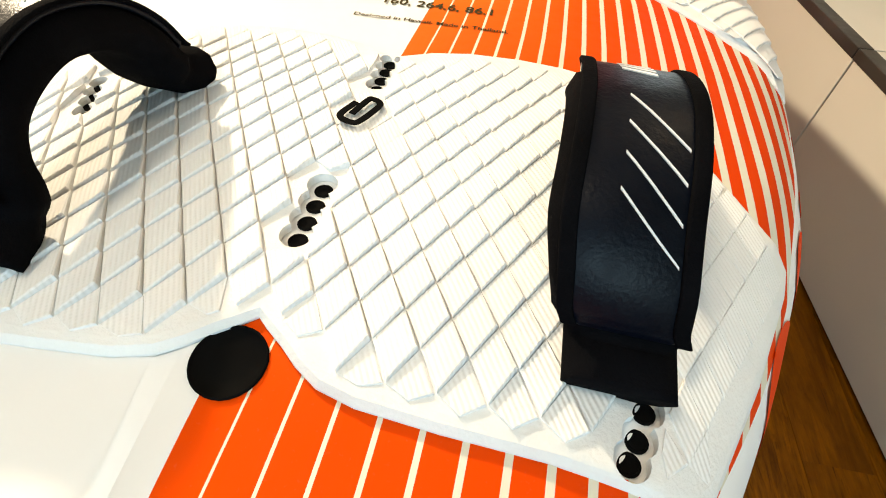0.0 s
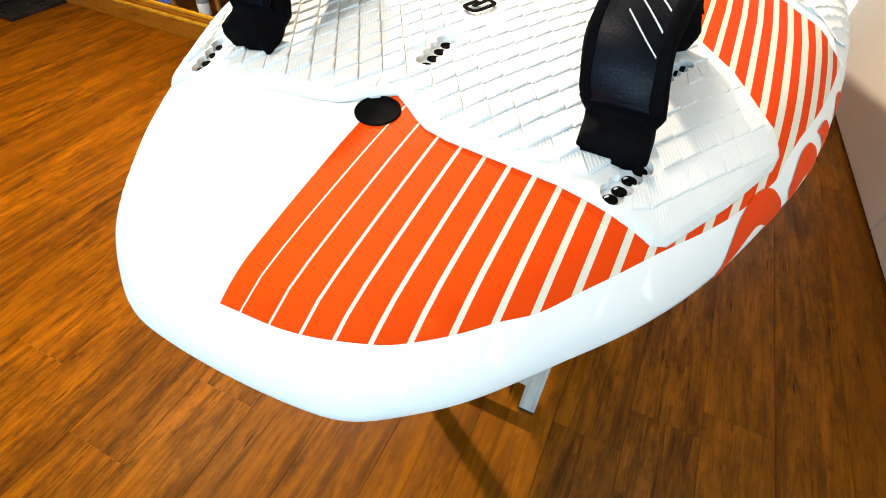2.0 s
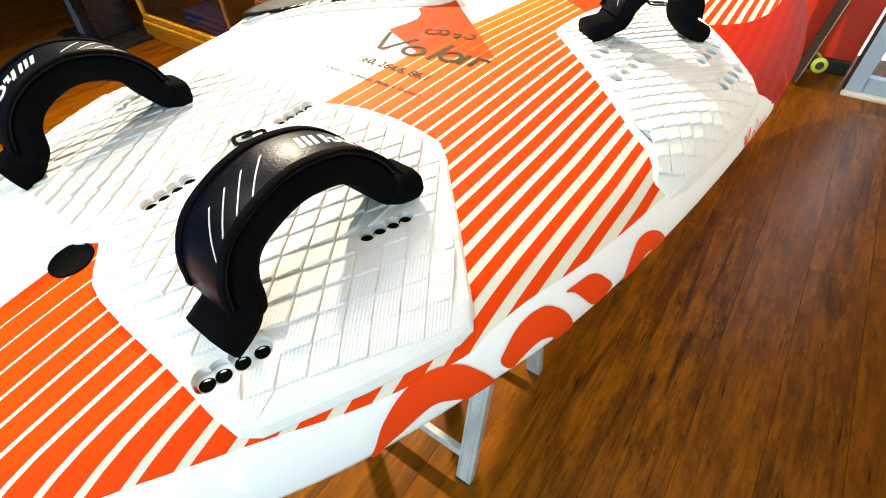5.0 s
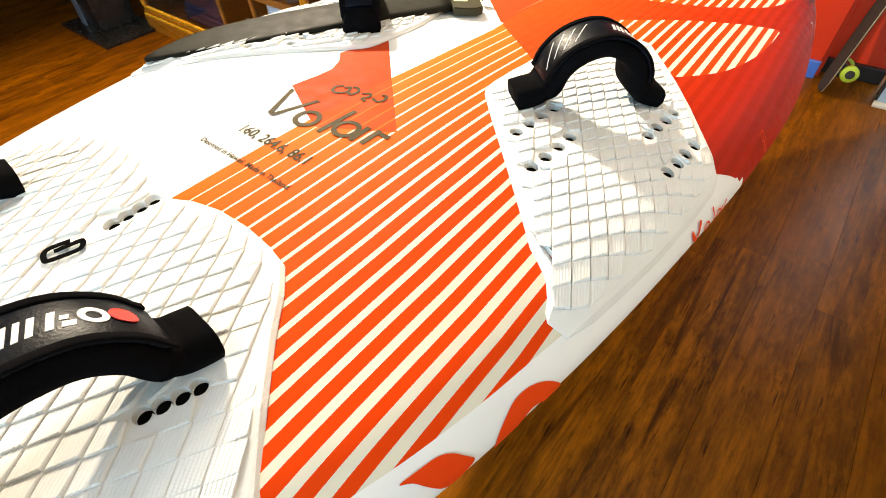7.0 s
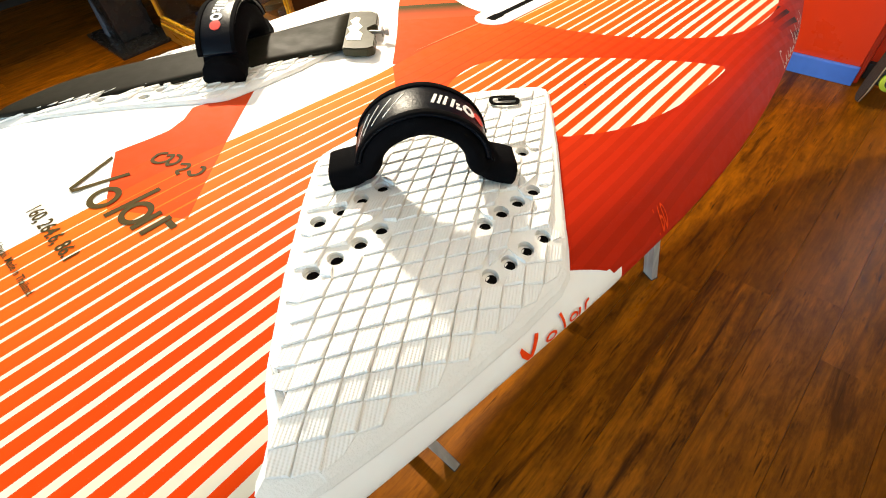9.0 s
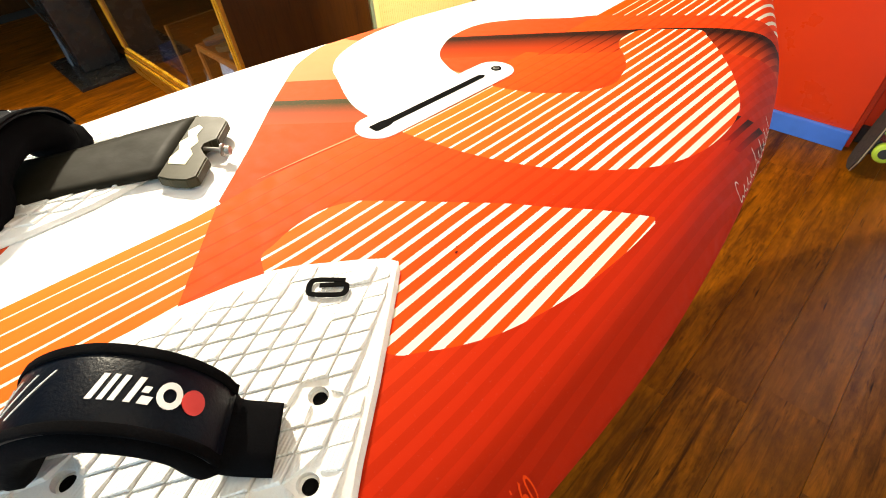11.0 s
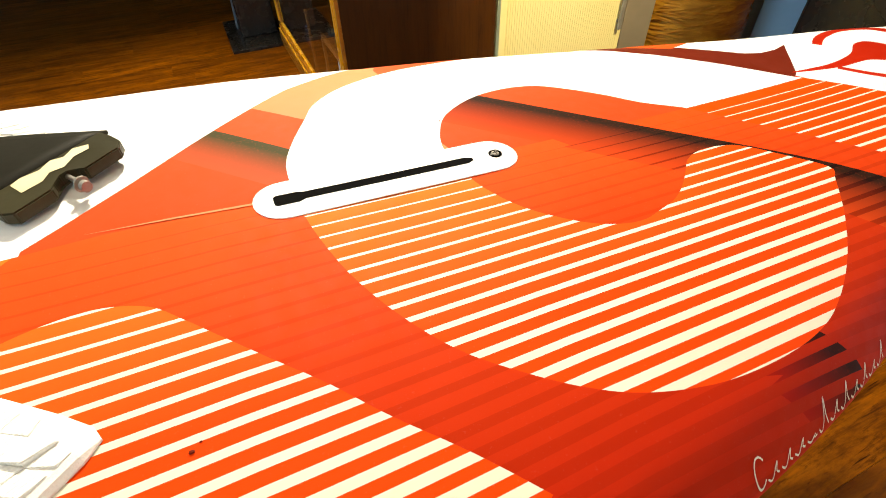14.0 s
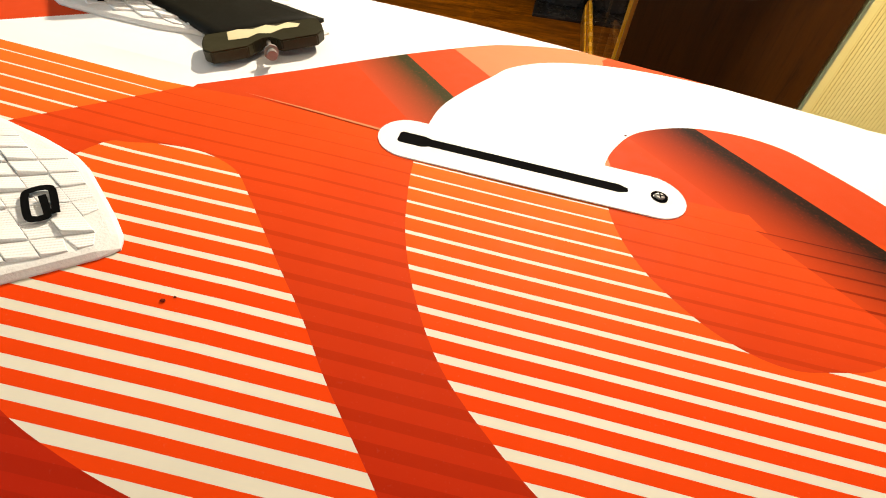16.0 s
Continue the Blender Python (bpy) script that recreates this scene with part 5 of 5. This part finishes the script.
# ---- display cabinet ----
def display_cabinet():
    x0, x1, y0, y1, h = -3.17, -1.41, 1.785, 2.445, 1.95
    f = thing("display_cabinet", ((x0 + x1) / 2, (y0 + y1) / 2, 0), "golden pine glazed display cabinet with dark walnut sides", "display cabinet")
    part("side_panel", boxed(x1 - .03, y0 + .002, 0, x1, y1, h, .003), BROWN, f, "dark walnut side panel")
    part("side_panel", boxed(x0, y0 + .002, 0, x0 + .03, y1, h, .003), BROWN, f, "dark walnut side panel")
    part("back_panel", boxed(x0 + .03, y1 - .02, .09, x1 - .03, y1, h), BROWN, f)
    part("top_panel", boxed(x0, y0, h, x1, y1, h + .03, .003), BROWN, f)
    part("bottom_panel", boxed(x0 + .03, y0 + .03, .065, x1 - .03, y1 - .02, .095), BROWN, f)
    rail = part("bottom_rail", boxed(x0, y0 - .030, 0, x1, y0 + .002, .088, .004), GOLD_WOOD, f, "golden pine base rail")
    for k, z in enumerate((.090, .110, .130)):
        part("moulding", boxed(x0 + .01, y0 - .03 + .008 * k, z, x1 - .01, y0 - .006 + .008 * k, z + .0175, .005), GOLD_LINE if k != 1 else GOLD_WOOD, rail, "bright golden moulding")
    for x in (x0, x1 - .05):
        st = part("stile", boxed(x, y0 - .012, .149, x + .05, y0 + .002, h, .003), GOLD_WOOD, f)
        for k in (0, 1):
            part("moulding", boxed(x + .012 + .018 * k, y0 - .020 + .004 * k, .149, x + .024 + .018 * k, y0 - .012, h - .05, .004), GOLD_LINE, st)
    part("top_rail", boxed(x0 + .05, y0 - .02, h - .08, x1 - .05, y0 + .002, h, .003), GOLD_WOOD, f)
    p = part("glass_pane", boxed(x0 + .05, y0 - .004, .149, x1 - .05, y0 + .001, h - .08), GLASS, f)
    p.visible_shadow = False
    sh = part("shelf", boxed(-1.92, y0 + .03, .425, x1 - .035, y1 - .03, .449, .002), BROWN, f)
    part("shelf_edge", boxed(-1.92, y0 + .018, .423, x1 - .035, y0 + .0295, .451, .002), GOLD_DULL, sh, "dull golden front edge")
    for x, top_z in ((-2.24, .465), (-1.915, .423)):
        d = part("divider", boxed(x - .011, y0 + .03, .095, x + .011, y1 - .03, top_z, .002), BROWN, f)
        part("divider_edge", boxed(x - .012, y0 + .018, .095, x + .012, y0 + .0295, top_z, .002), GOLD_DULL, d, "dull golden front edge")


display_cabinet()


def flip_flop(x, y, z, turn, colour, tint):
    f = thing("sandal", (x, y, z), "dark rubber sandal with a bright strap on the cabinet shelf", "sandal", "sandals in the display cabinet")
    M = Matrix.Translation((x, y, z)) @ Matrix.Rotation(turn, 4, "Z")
    a = np.linspace(0, 2 * np.pi, 25)[:-1]
    bm = bmesh.new()
    P = [(.13 * math.cos(t), .045 * math.sin(t) * (1.1 + .25 * math.cos(t))) for t in a]
    lo, hi = [bm.verts.new(M @ Vector((p, q, 0))) for p, q in P], [bm.verts.new(M @ Vector((p, q, .022))) for p, q in P]
    bm.faces.new(lo[::-1])
    bm.faces.new(hi)
    for i in range(24):
        bm.faces.new((lo[i], lo[(i + 1) % 24], hi[(i + 1) % 24], hi[i]))
    part("sole", bm, colour, f)
    path = [M @ Vector(p) for p in ((-.01, -.05, .02), (.02, -.03, .045), (.07, 0, .03), (.02, .03, .045), (-.01, .05, .02))]
    path = [Vector(p) for p in spline([tuple(p) for p in path], 5)]
    k = len(path)
    part("strap", sweep(path, Vector((0, 0, 1)), [.007] * k, [.005] * k), tint, f)


rng = random.Random(4)
YEL = surface("neon_yellow_strap", (0.62, 0.66, 0.04), (0.5, 0.5, 0.03), 0.4, scale=30)
SAND = surface("tan_strap", (0.5, 0.27, 0.12), (0.4, 0.2, 0.1), 0.5, scale=30)
for k in range(8):
    flip_flop(-1.835 + .112 * (k % 4) + rng.uniform(-.012, .012), 1.955 + (k // 4) * .27, .450, rng.uniform(1.3, 1.85), (RUBBER, OLIVE)[k % 2], (SAND, YEL, RUBBER, NEON)[k % 4])
flip_flop(-1.75, 1.985, .507, 1.1, OLIVE, YEL)
PHOTO = (surface("blue_photo", (0.16, 0.3, 0.6), (0.5, 0.6, 0.75), 0.3, scale=40), surface("red_photo", (0.6, 0.12, 0.08), (0.75, 0.65, 0.6), 0.3, scale=40), surface("wave_photo", (0.05, 0.10, 0.28), (0.3, 0.36, 0.5), 0.3, scale=30))
for (x, y, w, h, shown, backing, lab) in ((-1.795, 1.827, .15, .315, ((.57, .97, 0), (.06, .52, 2)), GOLD_DULL, "brown card with two blue sea pictures leaning in the cabinet"),
                                          (-1.57, 1.833, .105, .30, ((.05, .96, 1),), WHITE_PRINT, "small red and white card leaning in the cabinet")):
    f = thing("display_card", (x, y, .095), lab, "card")
    M = Matrix.Translation((x, y, .0965)) @ Matrix.Rotation(radians(-7), 4, "X")
    part("backing", boxed(-w / 2, 0, 0, w / 2, .006, h, .001, M), backing, f)
    for lo, hi, c in shown:
        part("picture", boxed(-w / 2 + .012, -.002, h * lo, w / 2 - .012, -.0005, h * hi, 0, M), PHOTO[c], f)


def folded_cloth(x, y, w, d, h, colour, lab):
    """A soft folded bundle lying on the cabinet's floor."""
    f = thing("folded_cloth", (x, y, .095), lab, "cloth")
    for k in range(3):
        bm = boxed(x - w / 2 + .006 * k, y - d / 2 + .004 * k, .0955 + h / 3 * k, x + w / 2 - .009 * k, y + d / 2 - .006 * k, .0945 + h / 3 * (k + 1), h / 7)
        for v in bm.verts:
            v.co.z += .004 * math.sin(v.co.x * 40 + k) * (v.co.z > .105)
        part("fold", bm, colour, f, "", True)


folded_cloth(-2.36, 1.87, .10, .08, .05, BLUE, "small bright blue folded cloth on the cabinet floor")
folded_cloth(-2.62, 1.98, .42, .22, .11, NAVY, "dark navy folded cloth on the cabinet floor")
f = thing("bottle", (-2.075, 1.855, .095), "small bottle with a white label in the cabinet", "bottle")
b = part("body", lathe([(.03, 0), (.032, .01), (.032, .10), (.012, .13), (.012, .16)], 18, Matrix.Translation((-2.075, 1.855, .0955))), GREY_BLUE, f, "", True)
part("label", lathe([(.0328, .02), (.0328, .08)], 18, Matrix.Translation((-2.075, 1.855, .0955))), WHITE_PRINT, b)
part("cap", lathe([(.014, .15), (.014, .175), (.010, .178)], 14, Matrix.Translation((-2.075, 1.855, .0955))), RUBBER, b)


# ---- black stand by the cabinet ----
def stand():
    f = thing("black_stand", (-3.42, 1.6, 0), "black sales stand with a blue-grey strip on a floor plate", "stand")
    part("floor_plate", boxed(-3.75, 1.42, 0, -3.10, 1.80, .022, .004), BLACK_GLOSS, f)
    part("column", boxed(-3.60, 1.52, .022, -3.32, 1.76, 1.5, .01), BLACK_GLOSS, f)
    M = Matrix.Translation((-3.40, 1.515, .022)) @ Matrix.Rotation(radians(-4), 4, "X")
    part("front_sheet", boxed(-.20, -.012, .0, -.13, 0, 1.1, .003, M), GREY_BLUE, f, "blue-grey front strip")
    pth = [Vector(p) for p in spline([(-3.34, 1.49, 1.1), (-3.30, 1.46, .8), (-3.33, 1.45, .55), (-3.36, 1.49, .35)], 6)]
    part("cable", sweep(pth, Vector((1, 0, 0)), [.004] * len(pth), [.008] * len(pth)), RUBBER, f)


stand()


# ---- pale slatted cabinet, post and straw bundle beyond it ----
def slat_cabinet():
    x, y0, y1 = -1.40, 2.455, 3.15
    f = thing("slatted_cabinet", (x - .25, (y0 + y1) / 2, 0), "pale yellow cabinet with fine upright slats and a steel handle", "cabinet")
    part("body", boxed(x - .5, y0, 0, x - .008, y1, 1.9, .004), YELLOW, f)
    k = 52
    part("stile", boxed(x - .008, y0, 0, x + .012, y0 + .028, 1.9, .003), YELLOW, f, "pale edge stile")
    part("bottom_rail", boxed(x - .008, y0 + .0285, 0, x + .012, y1 - .02, .075, .003), YELLOW, f)
    w = (y1 - y0 - .05) / k
    for i in range(k):
        a = y0 + .03 + i * w
        part("slat", boxed(x - .008, a + .0005, .078, x - .002, a + w - .0005, 1.88, .001), YELLOW, f)
    h = part("handle", boxed(x + .012, y1 - .05, .42, x + .024, y1 - .03, .72, .004), STEEL, f, "steel bar handle")
    for z in (.45, .69):
        part("handle_foot", boxed(x - .002, y1 - .046, z, x + .013, y1 - .034, z + .012), STEEL, h)


slat_cabinet()
f = thing("grey_post", (-1.50, 3.25, 0), "grey-brown square post beside the slatted cabinet", "post", kind="structure")
part("shaft", boxed(-1.60, 3.156, 0, -1.41, 3.335, 2.8, .006), GREY_POST, f)


def wicker_basket():
    cx, cy, R = -1.70, 3.77, .40
    f = thing("wicker_basket", (cx, cy, 0), "tall golden wicker basket of layered straw on the floor", "basket")
    r = random.Random(9)
    M = Matrix.Translation((cx, cy, 0))
    part("core", lathe([(R - .02 + .014 * (k % 2), .011 * k) for k in range(100)], 40, M), WICKER, f, "woven straw core", True)
    verts, faces = [], []
    for i in range(1500):
        a, z = r.uniform(0, 6.283), r.uniform(.0, 1.1)
        q, l, w = R - .004 + r.uniform(0, .012), r.uniform(.10, .22), r.uniform(.0025, .0055)
        lean = r.uniform(-.10, .10) + (.22 if int(a * 5) % 2 else -.12)
        row = []
        for e in (0, .5, 1):
            b = a + (e - .5) * l / R
            row.append((Vector((cx + q * math.cos(b), cy + q * math.sin(b), z + (e - .5) * l * lean)), w * (1 - .5 * abs(e - .5))))
        b = len(verts)
        for p, h in row:
            verts += [(p.x, p.y, p.z - h), (p.x, p.y, p.z + h)]
        faces += [(b, b + 2, b + 3, b + 1), (b + 2, b + 4, b + 5, b + 3)]
    me = bpy.data.meshes.new("straw")
    me.from_pydata(verts, [], faces)
    tagged(part_mesh("straw", me, WICKER, f, "golden straw blades in slanting layers"), kind="stuff")


wicker_basket()
f = thing("blue_box", (-1.32, 4.27, 0), "pale blue plastic box on the floor", "box")
part("body", boxed(-1.45, 4.19, 0, -1.18, 4.38, .62, .012), surface("pale_blue_plastic", (0.35, 0.6, 0.85), (0.3, 0.52, 0.78), 0.4, scale=10), f)
part("lid", boxed(-1.46, 4.18, .62, -1.17, 4.39, .65, .008), surface("pale_blue_lid", (0.4, 0.66, 0.88), (0.35, 0.58, 0.8), 0.4, scale=10), f)
f = thing("dark_locker", (-.8, 4.2, 0), "dark navy upright locker against the back wall", "locker")
part("body", boxed(-1.12, 4.02, 0, -.48, 4.39, 1.7, .008), GAP, f)
part("door", boxed(-1.10, 4.005, .05, -.50, 4.018, 1.68, .003), BLACK_GLOSS, f)

# ---- dark shelving in the far end ----
f = thing("dark_shelving", (-5.7, .6, 0), "dark low shelving in the dim far end with pale folded goods", "shelving")
for x0, y0, x1, y1 in ((-6.5, -.8, -5.5, .75), (-6.2, .95, -5.05, 2.2)):
    part("case", boxed(x0, y0, .06, x1, y1, .42, .006), BROWN, f)
    part("plinth", boxed(x0 + .03, y0 + .03, 0, x1 - .03, y1 - .03, .06), GAP, f)
    part("upper_case", boxed(x0, y0, .75, x1, y1, 1.7, .006), BROWN, f)
    for yy in (y0, y1 - .04):
        part("upright", boxed(x0 + .05, yy, .42, x1 - .1, yy + .04, .75), BROWN, f)
for k, (x, y, c) in enumerate(((-5.9, .1, WHITE_PRINT), (-5.85, .5, GREY_BLUE), (-5.6, 1.3, WHITE_PRINT))):
    g = thing("folded_garment", (x, y, .42), "folded pale garment on a dark shelf", "garment", "folded garments")
    for q in range(3):
        part("fold", boxed(x - .15, y - .12, .421 + q * .03, x + .15 - .01 * q, y + .12, .449 + q * .03, .012), c, g)


# ---- skateboard leaning on the red wall ----
def skateboard():
    a, b = Vector((.51, 3.30, .006)), Vector((.60, 3.50, .80))
    d = (b - a).normalized()
    side = Vector((.12, -1.0, 0))
    side = (side - d * side.dot(d)).normalized()
    nor = d.cross(side).normalized()
    M = Matrix.Translation(a) @ Matrix((side, nor, d)).transposed().to_4x4()
    f = thing("skateboard", (.55, 3.33, 0), "black longboard with neon green wheels leaning on the red wall", "skateboard")
    L = (b - a).length
    bm = bmesh.new()
    P = [(-.10, .06), (-.07, .01), (0, 0), (.07, .01), (.10, .06), (.11, L * .5), (.10, L - .06), (.05, L), (-.05, L), (-.10, L - .06), (-.11, L * .5)]
    lo, hi = [bm.verts.new(M @ Vector((p, -.006, q))) for p, q in P], [bm.verts.new(M @ Vector((p, .006, q))) for p, q in P]
    bm.faces.new(lo)
    bm.faces.new(hi[::-1])
    for i in range(len(P)):
        bm.faces.new((lo[i], hi[i], hi[(i + 1) % len(P)], lo[(i + 1) % len(P)]))
    bmesh.ops.recalc_face_normals(bm, faces=bm.faces)
    part("deck", bm, [GRIP], f, "black gripped deck")
    bm = bmesh.new()
    Q = [(p * 1.012, q * 1.002 - .0008) for p, q in P]
    lo, hi = [bm.verts.new(M @ Vector((p, -.0025, q))) for p, q in Q], [bm.verts.new(M @ Vector((p, .0025, q))) for p, q in Q]
    for i in range(len(P)):
        bm.faces.new((lo[i], hi[i], hi[(i + 1) % len(P)], lo[(i + 1) % len(P)]))
    part("ply_edge", bm, PLY, f, "pale plywood edge")
    for z in (.12, L - .14):
        t = part("truck", boxed(-.07, .006, z - .03, .07, .045, z + .03, .006, M), BLACK_GLOSS, f, "black truck")
        for s in (-1, 1):
            W = M @ Matrix.Translation((s * .095, .048, z)) @ Matrix.Rotation(radians(90), 4, "Y")
            w = part("wheel", lathe([(.030, -.022), (.036, -.016), (.036, .016), (.030, .022)], 22, W), NEON, t, "neon green wheel", True)
            part("hub", lathe([(.019, -.0235), (.019, .0235)], 16, W), RUBBER, w, "black hub")


skateboard()

# ---- small things on the floor ----
f = thing("yellow_tag", (-1.45, .20, 0), "small yellow paper tag on the floor", "paper tag")
part("sheet", boxed(-1.49, .17, .0005, -1.41, .23, .006, .001), YELLOW, f)
f = thing("display_stand", (-2.05, .40, 0), "flat black rubber stand foot on the floor", "stand")
part("foot", boxed(-2.35, .25, 0, -1.98, .52, .03, .008), RUBBER, f)


# ---- planks of the floor ----
def planks():
    wide, long = .176, 1.29
    r = random.Random(2)
    kinds = []
    for k in range(4):
        bm = bmesh.new()
        g = .0003
        lo = [bm.verts.new(p) for p in ((g, 0, -.006), (wide - g, 0, -.006), (wide - g, long, -.006), (g, long, -.006))]
        mi = [bm.verts.new((v.co.x, v.co.y, -.0010)) for v in lo]
        e = .0005
        hi = [bm.verts.new(p) for p in ((g + e, .0001, 0), (wide - g - e, .0001, 0), (wide - g - e, long - .0001, 0), (g + e, long - .0001, 0))]
        for a, b in ((lo, mi), (mi, hi)):
            for i in range(4):
                bm.faces.new((a[i], a[(i + 1) % 4], b[(i + 1) % 4], b[i]))
        bm.faces.new(hi)
        me = bpy.data.meshes.new("plank")
        bm.to_mesh(me)
        bm.free()
        me.materials.append(PLANK)
        kinds.append(me)
    n = 0
    for i in range(-34, 12):
        start = -.85 - r.uniform(0, long)
        j = 0
        while start + j * long < 3.6:
            y = start + j * long
            if y + long > -.9 and n < 300:
                ob = new("plank", kinds[n % 4])
                ob.parent = floor
                ob.matrix_parent_inverse = Matrix.Translation(floor.location).inverted()
                ob.location = (-.093 + i * wide, y, 0)
                n += 1
            j += 1
    bm = bmesh.new()
    rows = [(-6.9, -3.1, 2.9, -1.0), (-6.9, -1.0, -5.70, 5.0), (-5.70, 3.6, 2.9, 5.0)]
    for x0, y0, x1, y1 in rows:
        x = x0
        while x < x1 - .02:
            y = y0
            while y < y1 - .02:
                box(bm, x + .001, y + .001, -.0065, min(x + wide, x1) - .001, min(y + long, y1) - .001, -.003)
                y += long
            x += wide
    tagged(part("far_planks", bm, PLANK, floor, "planks farther off"), kind="stuff")


planks()
